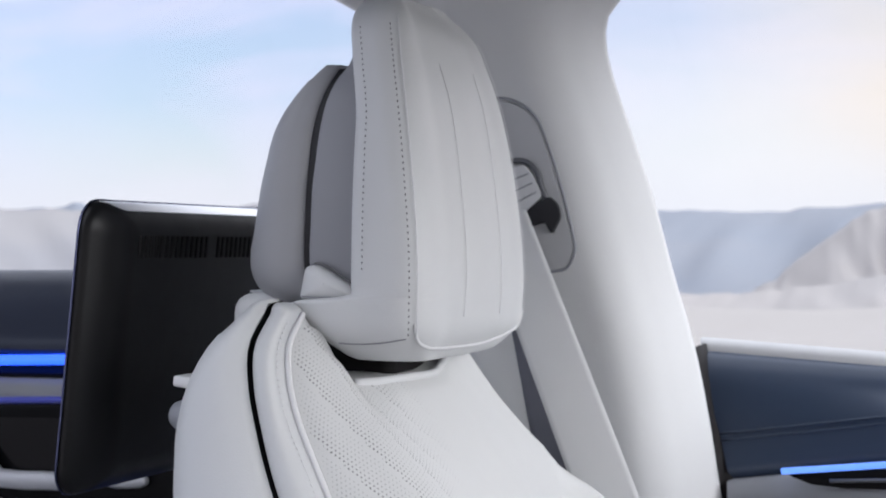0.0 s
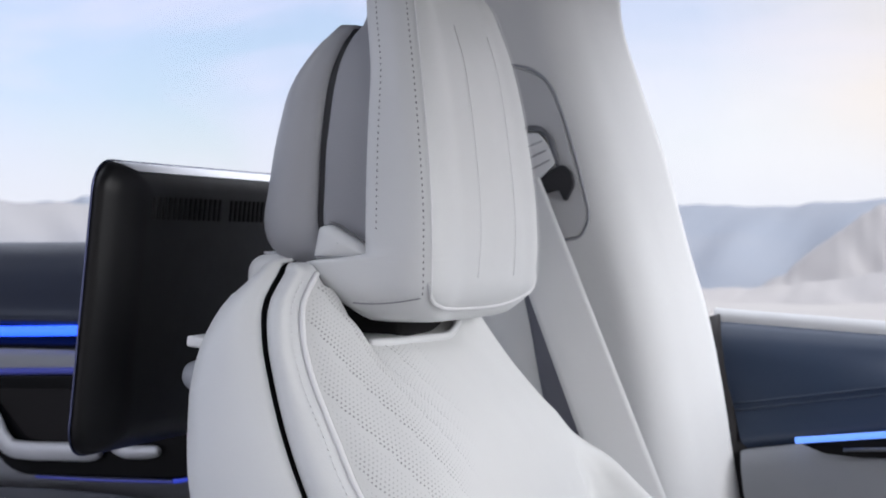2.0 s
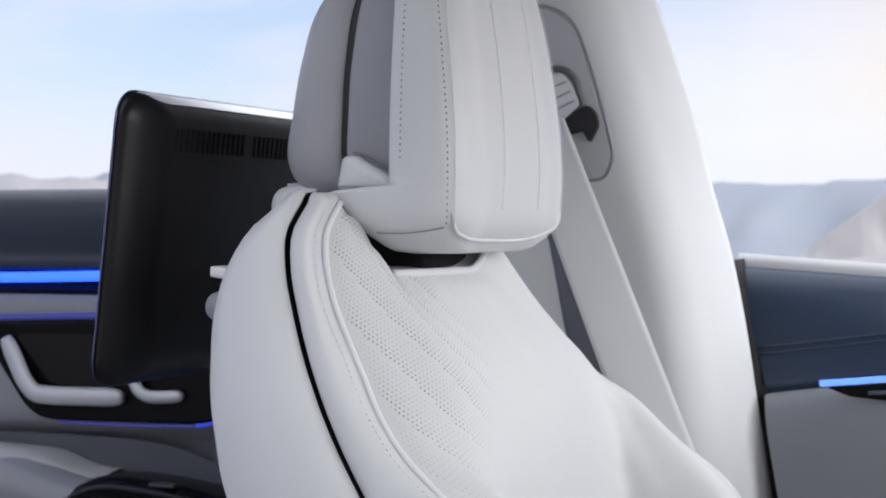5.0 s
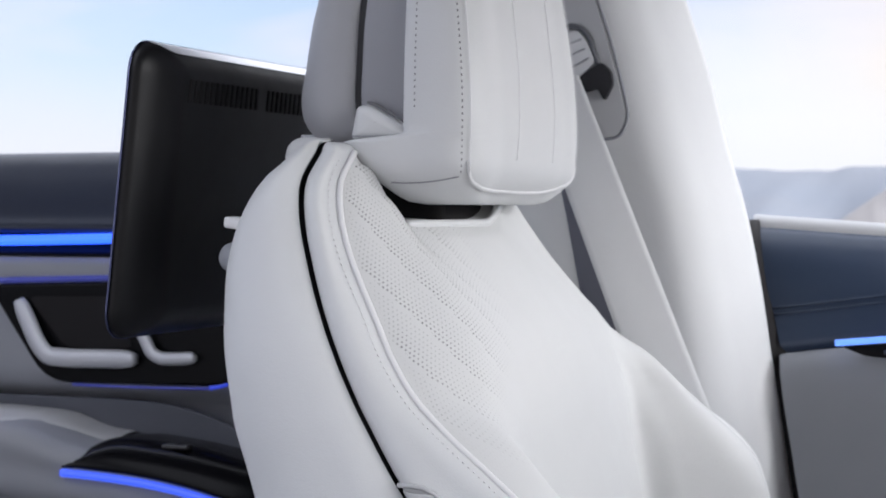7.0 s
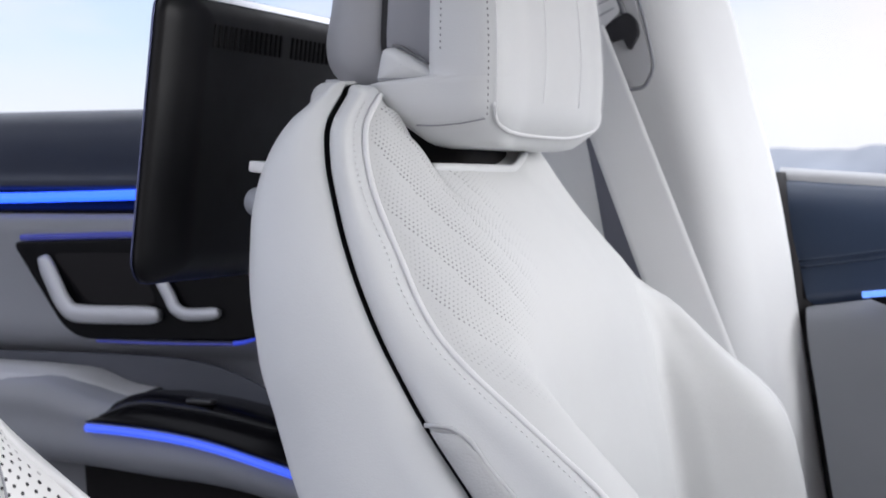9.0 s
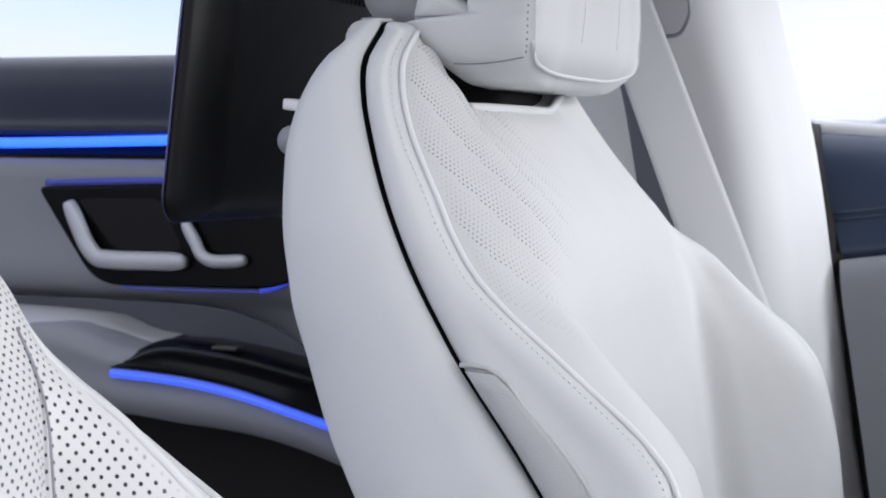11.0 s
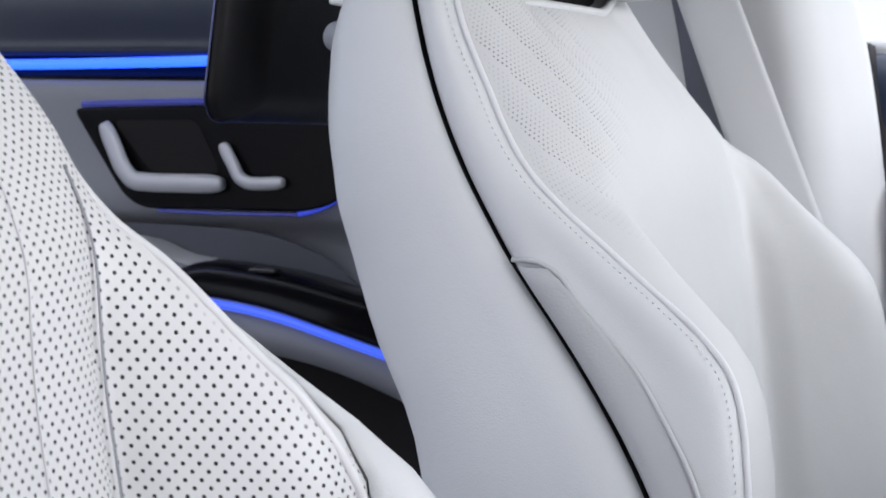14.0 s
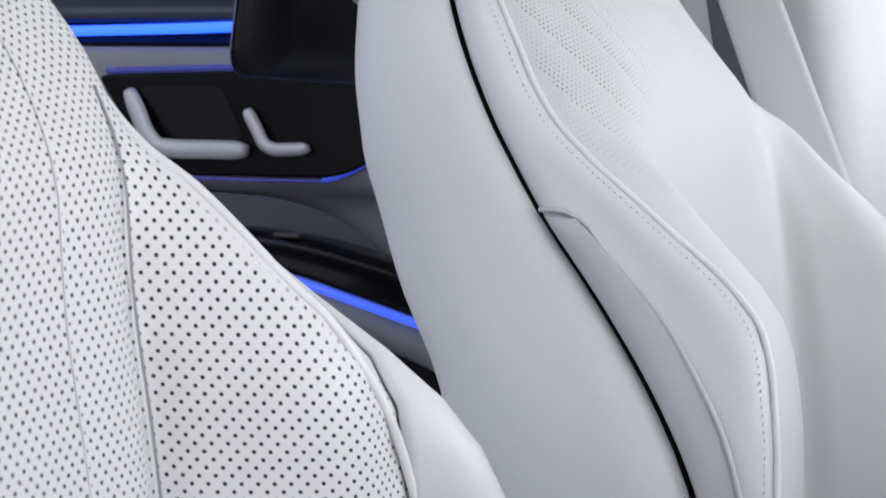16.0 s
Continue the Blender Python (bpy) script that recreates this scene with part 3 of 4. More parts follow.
child(sweep("sill", door_rows(lambda x: [(0.842, z_top(x) - 0.02), (0.838, z_top(x) - 0.002), (0.825, z_top(x)), (0.813, z_top(x) - 0.001), (0.806, z_top(x) - 0.005), (0.803, z_top(x) - 0.012)]),
            TRIM_MID, n=30, m=20), door_f)["label"] = "grey window sill"
upper_f = child(sweep("upper_panel", door_rows(lambda x: [(0.803, z_top(x) - 0.012), (0.797, z_top(x) - 0.0145), (0.789, z_top(x) - 0.0215), (0.779, z_top(x) - 0.034), (0.766, z_mid(x) * 0.5 + z_top(x) * 0.5), (0.757, z_mid(x) + 0.037), (0.750, z_mid(x) + 0.020), (0.745, z_mid(x) + 0.004), (0.750, z_mid(x) - 0.002)]),
            NAVY, n=30, m=40, label="navy blue leather upper panel"), door_f)
child(sweep("lower_panel", door_rows(lambda x: [(0.750, z_mid(x) - 0.001), (0.733, z_mid(x) - 0.0015), (0.728, z_mid(x) - 0.004), (0.722, z_mid(x) - 0.015), (0.716, 0.95), (0.71, 0.85), (0.70, 0.72), (0.71, 0.55), (0.72, 0.35)]),
            PANEL, n=30, m=40), door_f)["label"] = "light grey leather lower panel"
for k, dz in enumerate((0.034, 0.040)):
    under(tube("welt", [(edge_in(x, z_mid(0.13 + 0.87 * x) + dz), 0.7555 + 0.0018 * k, z_mid(0.13 + 0.87 * x) + dz) for x in xs], 0.0011, NAVY, None), upper_f)
child(finish("light_strip", tube_mesh("light_strip", [(0.219, 0.716, 1.0545), (0.26, 0.713, 1.059), (0.34, 0.709, 1.068), (0.6, 0.70, 1.098)], 0.0030, flat=1.0), LED_FRONT), door_f)["label"] = "glowing blue light strip"
recess = [(0.224, 1.0515), (0.32, 1.061), (0.60, 1.090), (0.60, 1.066), (0.40, 1.045), (0.33, 1.042), (0.275, 1.041), (0.245, 1.0435)]
recess_ob = child(plate("pull_recess", (0.722, rounded(recess, 0.004, 3)), 0.006, GLOSS, None, "gloss black pull recess", r=0.001), door_f)
under(tube("recess_rib", [(0.262, 0.7155, 1.0475), (0.32, 0.7125, 1.051), (0.5, 0.7125, 1.068)], 0.0018, PANEL_DARK, None), recess_ob)
glass = material("window_glass", (1, 1, 1), 0.02)
tr_ = glass.node_tree.nodes.new("ShaderNodeBsdfTransparent")
tr_.inputs[0].default_value = (0.95, 0.965, 0.975, 1)
gl_ = glass.node_tree.nodes.new("ShaderNodeBsdfGlossy")
gl_.inputs["Roughness"].default_value = 0.02
mx_ = glass.node_tree.nodes.new("ShaderNodeMixShader")
mx_.inputs[0].default_value = 0.015
link(glass, tr_.outputs[0], mx_.inputs[1])
link(glass, gl_.outputs[0], mx_.inputs[2])
link(glass, mx_.outputs[0], glass.node_tree.nodes["Material Output"].inputs[0])

for name_, x0, x1, z0, y0_ in (("window_1", -0.09, 1.05, 1.15, 0.828), ("window_2", -1.3, -0.095, 1.22, 0.79)):
    pane = sweep(name_, [[(x, y0_, z0), (x, 0.5 * (y0_ + 0.70) + 0.012, 0.5 * (z0 + 1.53)), (x, 0.70, 1.53)] for x in (x0, 0.5 * (x0 + x1), x1)], glass, n=4, m=12, thick=0.004)
    pane.visible_shadow = False
    tagged(pane, "clear side window glass over the door trim", "car window", kind="structure")

# unseen pane over the opening that was added for overhead light
opening_pane = sweep("roof_opening_pane", [[(x, y, 1.655 - 0.05 * max(0, x - 0.2) - 0.12 * y * y) for y in (-0.8, -0.5, -0.2, 0.0, 0.18)] for x in (-1.1, -0.7, -0.4, -0.12)], glass, n=10, m=12, thick=0.004)
opening_pane.visible_shadow = False
tagged(opening_pane, "unseen clear pane over the roof opening added for light", "car window", kind="structure")

# ---- rear door, far side ----
door_r = thing("rear_door", "rear door trim in dark navy and grey leather with a blue light strip", "car door", at=(-0.5, 0.7, 0.4))
xr_ = np.linspace(-1.05, -0.12, 10)


def rear_rows(f):
    return [[(x, y, z) for y, z in f(x)] for x in xr_]


child(sweep("upper_panel", rear_rows(lambda x: [(0.80, 1.222), (0.788, 1.237), (0.772, 1.2395), (0.755, 1.232), (0.738, 1.214), (0.722, 1.192), (0.708, 1.168), (0.698, 1.154), (0.704, 1.150)]), NAVY_DARK, n=12, m=40), door_r)["label"] = "dark navy leather upper panel"
child(sweep("black_band", rear_rows(lambda x: [(0.704, 1.151), (0.706, 1.146), (0.706, 1.136), (0.700, 1.129), (0.698, 1.125)]), GLOSS, n=12, m=16), door_r)
child(sweep("lower_panel", rear_rows(lambda x: [(0.700, 1.1255), (0.694, 1.122), (0.693, 1.10), (0.696, 1.05), (0.702, 0.985), (0.728, 0.967), (0.736, 0.945), (0.71, 0.80), (0.69, 0.6), (0.70, 0.35)]), PANEL, n=12, m=60), door_r)["label"] = "grey leather lower panel"
child(finish("light_strip", tube_mesh("light_strip", [(-1.0, 0.699, 1.1385), (-0.7, 0.699, 1.1415), (-0.52, 0.699, 1.1455), (-0.472, 0.699, 1.147)], 0.0056), LED), door_r)["label"] = "glowing blue light strip"
pan = rounded([(-0.687, 1.094), (-0.30, 1.106), (-0.30, 1.05), (-0.385, 0.994), (-0.612, 0.990)], [0.012, 0.02, 0.03, 0.03, 0.03])
panel_ob = child(plate("control_panel", (0.705, pan), 0.019, GLOSS, None, r=0.003), door_r)
panel_ob["label"] = "gloss black panel with handle and seat switches"
under(finish("light_edge", tube_mesh("light_edge", [(-0.675, 0.689, 1.0985), (-0.6, 0.689, 1.101), (-0.45, 0.689, 1.1055), (-0.32, 0.689, 1.109)], 0.0034), LED_DIM), panel_ob)["label"] = "faint violet light edge"
under(finish("light_edge", tube_mesh("light_edge", [(-0.412, 0.690, 0.9915), (-0.40, 0.690, 0.994), (-0.375, 0.690, 1.004), (-0.35, 0.690, 1.02)], 0.0028), LED_LOW), panel_ob)
under(finish("light_edge", tube_mesh("light_edge", [(-0.58, 0.690, 0.9885), (-0.50, 0.690, 0.9885), (-0.412, 0.690, 0.9905)], 0.0016), LED_DIM), panel_ob)
hollow = rounded([(-0.634, 1.082), (-0.53, 1.084), (-0.50, 1.03), (-0.585, 1.028)], 0.012)
under(plate("handle_hollow", (0.687, hollow), 0.002, SEAL, None, r=0), panel_ob)


def lever(name, pts, w, h):
    p = spline(pts, 40)
    rows_ = []
    for i in range(40):
        a = Vector(p[min(i + 1, 39)] - p[max(i - 1, 0)]).normalized()
        s = a.cross(Vector((0, 1, 0))).normalized()
        q = min(1.0, 0.6 + 0.75 * math.sin(math.pi * i / 39) ** 0.5)
        rows_.append([Vector(p[i]) + s * w * q * math.cos(t) + Vector((0, -1, 0)) * h * math.sin(t) for t in (2 * math.pi * j / 14 for j in range(14))])
    return grid_mesh(name, np.array(rows_), closed=True, caps=True)


under(finish("door_handle", lever("door_handle", [(-0.641, 0.680, 1.078), (-0.627, 0.678, 1.054), (-0.612, 0.676, 1.030), (-0.602, 0.676, 1.0205), (-0.584, 0.676, 1.0185), (-0.545, 0.677, 1.0185), (-0.494, 0.679, 1.019)], 0.0100, 0.006), SILVER), panel_ob)["label"] = "satin silver door handle"
under(finish("seat_switch", lever("seat_switch", [(-0.496, 0.680, 1.060), (-0.483, 0.679, 1.040), (-0.473, 0.678, 1.0255), (-0.464, 0.678, 1.0215), (-0.450, 0.678, 1.021), (-0.424, 0.680, 1.023)], 0.0070, 0.005), SILVER), panel_ob)["label"] = "silver seat-shaped switch"

# shade in the scooped door panel, laid on as a dark sheet
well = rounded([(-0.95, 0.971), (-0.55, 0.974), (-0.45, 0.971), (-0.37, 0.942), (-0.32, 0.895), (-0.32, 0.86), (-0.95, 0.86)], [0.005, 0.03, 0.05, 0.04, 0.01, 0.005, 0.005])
child(plate("armrest_shade", (0.7045, well), 0.003, WELL_SHADE, None, "dark sheet for the shade behind the armrest", r=0.001), door_r)

# armrest of the rear door with its switch pod
ARM = table([(-0.95, 0.955, 0.60), (-0.64, 0.957, 0.60), (-0.52, 0.951, 0.60), (-0.46, 0.946, 0.60), (-0.40, 0.942, 0.602), (-0.34, 0.93, 0.61), (-0.28, 0.905, 0.63), (-0.20, 0.86, 0.665)])
rows = []
for x in np.linspace(-0.95, -0.20, 24):
    z, y = ARM(x, 1), ARM(x, 2)
    low = 0.016 * smooth_step(-0.59, -0.53, x)
    rows.append([(x, 0.735, z - 0.004 - low), (x, 0.70, z - 0.001 - low), (x, y + 0.03, z - low), (x, y + 0.008, z - 0.005 - low), (x, y, z - 0.018 - low), (x, y + 0.002, z - 0.04), (x, y + 0.004, z - 0.070), (x, y + 0.013, z - 0.081), (x, y + 0.06, z - 0.086), (x, 0.715, z - 0.086)])
child(sweep("armrest", rows, PANEL, n=50, m=50), door_r)["label"] = "padded grey leather armrest"
rows = []
for x in np.linspace(-0.95, -0.506, 24):
    z, y = ARM(x, 1) - 0.013 * smooth_step(-0.59, -0.53, x), ARM(x, 2) + 0.052 * smooth_step(-0.68, -0.508, x)
    rows.append([(x, 0.715, z - 0.002), (x, 0.70, z + 0.004), (x, y + 0.03, z + 0.004), (x, y + 0.006, z - 0.002), (x, y - 0.003, z - 0.014), (x, y - 0.001, z - 0.022)])
child(sweep("armrest_pad", rows, PAD, n=30, m=30), door_r)["label"] = "pale leather armrest pad"
POD = table([(-0.532, 0.9185, 0.9165), (-0.522, 0.929, 0.9165), (-0.508, 0.937, 0.916), (-0.488, 0.9425, 0.915), (-0.438, 0.9405, 0.9115), (-0.389, 0.934, 0.904), (-0.335, 0.9215, 0.889), (-0.28, 0.905, 0.870), (-0.20, 0.875, 0.84)])
rows = []
for x in np.linspace(-0.532, -0.20, 30):
    zt, zb, y = POD(x, 1), POD(x, 2), ARM(x, 2)
    h = zt - zb
    rows.append([(x, 0.70, zt - 0.004), (x, 0.655, zt + 0.0005), (x, y + 0.030, zt), (x, y + 0.012, zt - 0.25 * h), (x, y + 0.001, zb + 0.35 * h), (x, y - 0.0025, zb), (x, y + 0.004, zb - 0.002)])
pod_ob = child(sweep("switch_pod", rows, GLOSS, None, "gloss black switch pod", n=40, m=30), door_r)
child(finish("light_strip", tube_mesh("light_strip", [(x, ARM(x, 2) - 0.002, POD(x, 2) - 0.0065) for x in (-0.531, -0.50, -0.46, -0.42, -0.38, -0.34, -0.30, -0.26, -0.22)], 0.0042), LED_PALE), door_r)["label"] = "glowing blue light strip under the pod"
under(box("window_switch", (0.03, 0.012, 0.005), (-0.415, 0.628, 0.9385), PLASTIC, None, r=0.002), pod_ob)
# black sheet that fills the recess under the armrest
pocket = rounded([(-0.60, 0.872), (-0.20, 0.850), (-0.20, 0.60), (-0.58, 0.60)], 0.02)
child(plate("recess_sheet", (0.702, pocket), 0.012, SEAL, None, r=0.004), door_r)["label"] = "dark sheet in the recess under the armrest"

# ---- seats ----
# z: half width, rear corner, channel, piping, bolster crest, fold, centre (x values)
SEAT = table([
    (1.215, 0.140, -0.080, -0.059, -0.036, -0.024, -0.016, -0.020), (1.195, 0.160, -0.098, -0.061, -0.037, -0.020, -0.008, -0.006),
    (1.17, 0.172, -0.112, -0.0565, -0.0315, -0.010, 0.005, 0.010), (1.14, 0.181, -0.118, -0.0465, -0.019, 0.006, 0.024, 0.032),
    (1.11, 0.190, -0.116, -0.034, -0.001, 0.026, 0.046, 0.055), (1.08, 0.199, -0.111, -0.0185, 0.0165, 0.048, 0.066, 0.076),
    (1.05, 0.206, -0.103, -0.001, 0.040, 0.066, 0.078, 0.089), (1.03, 0.2105, -0.097, 0.0125, 0.064, 0.092, 0.084, 0.094), (1.0, 0.217, -0.083, 0.034, 0.104, 0.122, 0.090, 0.100),
    (0.95, 0.232, -0.058, 0.078, 0.166, 0.174, 0.100, 0.110), (0.90, 0.250, -0.024, 0.118, 0.184, 0.192, 0.108, 0.118),
    (0.85, 0.262, -0.006, 0.146, 0.190, 0.197, 0.115, 0.125), (0.75, 0.268, 0.030, 0.166, 0.196, 0.202, 0.128, 0.138), (0.55, 0.268, 0.060, 0.172, 0.205, 0.21, 0.155, 0.165)])


def fold_at(z, near=False):
    return min(SEAT(z, 1) - 0.060, 0.140 + 0.009 * smooth_step(0.97, 1.06, z)) if near else min(SEAT(z, 1) - 0.062, 0.138 + 0.02 * smooth_step(0.99, 1.08, z))


def dipped(u, z):
    """The top edge sinks towards the middle, where the head restraint stands."""
    q = min(1.0, max(0.0, (0.1315 + u) / 0.028)) if u < 0 else max(0.0, 1 - (u / 0.118) ** 1.5)
    return z - 0.053 * (q if u > 0 else 0.55 * q + 0.45 * q * q * (3 - 2 * q)) * smooth_step(0.90, 1.215, z) ** 2


LEVELS = np.concatenate([np.linspace(0.55, 1.0, 26)[:-1], np.linspace(1.0, 1.215, 26)])


def capped(rows):
    """Rolls the top edge of a skin over towards the channel."""
    top = np.array(rows[-1])
    spine = SEAT(1.215, 3)
    for s, dz in ((0.10, 0.003), (0.28, 0.0055), (0.55, 0.007), (0.98, 0.0075)):
        r = top.copy()
        r[:, 0] = top[:, 0] + (spine - top[:, 0]) * s
        r[:, 1] = top[:, 1] * (1 - 0.13 * s)
        r[:, 2] += dz
        rows.append([tuple(p) for p in r])
    return rows


def build_seat(label, cushion_label, centre, forward, leather_front, head, outer):
    seat = thing("car_seat", label, "car seat", "front seats", at=(forward, centre, 0.3))

    def put(ob, onto=None):
        ob.parent = onto or seat
        ob.location = (0, 0, 0) if onto else (0, 0, -0.3)
        return ob

    def skin(name, f, lab="", m=60, mat=LEATHER, perf=None, cap=True, thick=0.003, folded=False):
        rows_ = [f(z) for z in LEVELS]
        if cap:
            capped(rows_)
        g = np.stack([spline(r, m) for r in rows_])
        folds = None
        if folded:
            folds = [fold_at(min(max(r[0][2], 0.55), 1.215), True) for r in rows_]
        pa = None
        if perf:
            pa = np.array([[perf(p) for p in r] for r in g])
        return put(thicken(finish(name, grid_mesh(name, g, perf=pa, folds=folds, level=bool(perf and head)), mat, None, lab), thick))

    def W(z):
        return SEAT(z, 1)

    # the bolster beside the door stands a little higher than the one beside the console
    def raised(z, s):
        return z - 0.028 * (s == outer) * smooth_step(0.86, 0.98, z) * (1 - smooth_step(1.05, 1.15, z))

    # lower down the driver seat's bolster rolls out beyond its piping
    def roll(z):
        return 0.0 if head else 1 - smooth_step(0.905, 0.985, z)

    def edge_x(z, s):
        return SEAT(raised(z, s), 4) - 0.015 * roll(z)

    def edge_u(z):
        return W(z) - 0.010 - 0.022 * roll(z)

    def crest_x(z, s):
        full = 0.0 if head else 0.0035 * smooth_step(0.955, 0.985, z) * (1 - smooth_step(1.005, 1.05, z))
        return SEAT(raised(z, s), 5) - 0.025 * roll(z) + full

    # rear shell
    def shell(z):
        w = W(z)
        xg, xs_ = SEAT(z, 3), SEAT(z, 2)
        half = [(w - 0.001, xg - 0.0024), (w + 0.003, xg - 0.009), (w + 0.006, xg - 0.35 * (xg - xs_)), (w - 0.002, xg - 0.72 * (xg - xs_)), (w - 0.026, xs_), (w - 0.07, xs_ - 0.012)]
        cols = [(-u, x) for u, x in half] + [(0, xs_ - 0.016)] + [(u, x) for u, x in half[::-1]]
        return [(x, u, dipped(u, z)) for u, x in cols]
    skin("back_shell", shell, "smooth pale grey leather back shell", m=70)

    def near_side(sign):
        def f(z):
            w = W(z)
            xg, xp, k = SEAT(z, 3), edge_x(z, sign), roll(z)
            return [(xg + 0.0022, sign * (w - 0.001), z), (xg + 0.007, sign * (w + 0.003), z), (0.5 * (xg + xp) + 0.003 + 0.006 * k, sign * (w + 0.004 + 0.008 * k), z), (xp - 0.006 + 0.024 * k, sign * (w - 0.002 + 0.006 * k), z), (xp - 0.002 + 0.030 * k, sign * (w - 0.007 - 0.006 * k), z), (xp, sign * edge_u(z), z)]
        return f
    for sign in (-1, 1):
        bolster = skin("side_bolster", near_side(sign), m=24)

        def channel(z):
            w, xg = W(z), SEAT(z, 3)
            return [(xg - 0.0034, sign * (w - 0.003), z), (xg - 0.0012, sign * (w - 0.011), z), (xg + 0.0012, sign * (w - 0.011), z), (xg + 0.0032, sign * (w - 0.003), z)]
        joint = skin("channel", channel, "dark recessed joint", m=8, mat=CHANNEL, thick=0.001)
        put(tube("inlay", [(SEAT(z, 3) - 0.0036, sign * (W(z) + 0.0022), z) for z in np.linspace(0.56, 1.19, 40)], 0.0008, INLAY, None, "polished metal inlay line", n=120), joint)
        line = [(edge_x(z, sign) + 0.0005, sign * (edge_u(z) + 0.001), z) for z in np.linspace(0.56, 1.215, 30)]
        if not head:             # higher up the driver seat's piping runs over the bolster's crest
            line = [(roll(z) * (edge_x(z, sign) + 0.0026) + (1 - roll(z)) * (crest_x(z, sign) + 0.0004), sign * (W(z) - 0.031 - 0.0055 * (1 - roll(z))), z) for z in np.linspace(0.56, 1.19, 40)]
        put(tube("piping", line, 0.0021 if head else 0.0020, PIPING, None, "raised leather piping", n=160))
        put(dashes("stitching", [(edge_x(z, sign) - 0.0046 + 0.010 * roll(z), sign * (edge_u(z) + 0.0080 + 0.004 * roll(z)), z) for z in np.linspace(0.56, 1.212, 60)], THREAD_PALE, None, step=0.0046, length=0.0017, radius=0.0005), bolster)
        # seam of the lower side panel, leaving the channel
        seam = [(0.036, 1.004), (0.054, 1.003), (0.066, 0.997), (0.080, 0.982), (0.097, 0.967), (0.120, 0.945), (0.140, 0.920), (0.160, 0.890), (0.174, 0.855), (0.180, 0.78), (0.184, 0.56)]
        rows_ = []
        for z in np.linspace(0.56, 1.0, 40):
            a, b = SEAT(z, 3) + 0.0045, float(np.interp(-z, [-q for _, q in seam], [q for q, _ in seam]))
            s = spline(near_side(sign)(z), 60)
            rows_.append([(a + (b - a) * f, float(np.interp(a + (b - a) * f, s[:, 0], s[:, 1])) + sign * 0.0040, z) for f in np.linspace(0, 1, 9)])
        put(thicken(finish("side_insert", grid_mesh("side_insert", np.array(rows_)), INSERT, None, "grey woven lower side insert"), 0.0006), bolster)
        put(tube("seam", [(x, sign * (W(z) + 0.0080 - 0.001 * smooth_step(0.5, 1, (x - SEAT(z, 3)) / (edge_x(z, sign) - SEAT(z, 3)))), z) for x, z in seam], 0.0016, CREASE, None, n=60), bolster)

    # cushioned front
    def front(z):
        w = W(z)
        fu = fold_at(z, not head)
        ins = 0.022 * roll(z)
        half = [w - 0.010 - ins, w - 0.018 - ins, w - 0.034 - ins, fu + 0.009, fu, fu - 0.009]
        sink = 0.0035 * (1 - smooth_step(1.0, 1.09, z))
        out = []
        for s in (-1, 1):
            side = []
            for k, u in enumerate(half):
                zz = dipped(s * u, z)
                xp, xc, xv = edge_x(zz, s), crest_x(zz, s), SEAT(zz, 6)
                if head and s > 0:           # crisp fold beside the door
                    u += (0, 0, 0, 0.002, 0, -0.010)[k]
                    col = (xp, 0.5 * (xp + xc), xc, xv + 0.30 * (xc - xv), xv - 0.001, xv + 0.001)[k]
                elif head:                   # soft fold
                    u += (0, 0, 0, 0.004, -0.004, -0.026)[k]
                    col = (xp, 0.5 * (xp + xc), xc, xv + 0.42 * (xc - xv), xv + 0.13 * (xc - xv), xv + 0.001)[k]
                else:
                    col = (xp, 0.5 * (xp + xc), xc, xv + 0.22 * (xc - xv), xv - sink, xv + 0.001)[k]
                side.append((col, s * u, zz))
            for f in (0.66, 0.33, 0.08):
                u = (fu - (0.035 if head else 0.009)) * f
                zz = dipped(s * u, z)
                side.append((SEAT(zz, 6) + (SEAT(zz, 7) - SEAT(zz, 6)) * (1 - f * f), s * u, zz))
            out += side if s < 0 else side[::-1]
        return out

    def holes(p):
        w = W(min(p[2], 1.215))
        rim = 0.012 if head else 0.021 + 0.0205 * smooth_step(0.94, 0.99, p[2])
        edge = smooth_step(rim, rim + 0.002, w - abs(p[1])) * (1 - smooth_step(1.207, 1.212, p[2]))
        if head:
            far = w - abs(p[1])
            reach = 0.06 + 0.09 * smooth_step(1.02, 1.12, p[2])
            edge *= (p[1] < 0) * (1 - smooth_step(0.45 * reach, reach, far)) * smooth_step(1.00, 1.10, p[2])
        return edge
    panel = skin("front_panel", front, "perforated pale leather front panel", m=130, mat=leather_front, perf=holes, folded=not head)
    for s in () if head else (-1, 1):
        put(tube("fold_seam", [(SEAT(z, 6) - 0.0004, s * fold_at(z, True), z) for z in np.linspace(0.56, 1.065, 30)], 0.0006, LEATHER_SHADE, None, n=70), panel)
    if not head:
        for s in (-1, 1):
            put(tube("panel_seam", [(SEAT(z, 6) + (SEAT(z, 7) - SEAT(z, 6)) * 0.55 + 0.0004, s * (fold_at(z, True) - 0.047), z) for z in np.linspace(0.56, 1.13, 24)], 0.0004, CREASE_SOFT, None, n=70), panel)
    # seat cushion
    rows_ = []
    for x, zt in ((-0.02, 0.52), (0.10, 0.545), (0.25, 0.54), (0.42, 0.555), (0.52, 0.56), (0.57, 0.53), (0.58, 0.46)):
        rows_.append([(x, -0.26, 0.34), (x, -0.265, zt - 0.03), (x, -0.24, zt + 0.02), (x, -0.19, zt + 0.018), (x, -0.13, zt - 0.02), (x, 0, zt - 0.028), (x, 0.13, zt - 0.02), (x, 0.19, zt + 0.018), (x, 0.24, zt + 0.02), (x, 0.265, zt - 0.03), (x, 0.26, 0.34)])
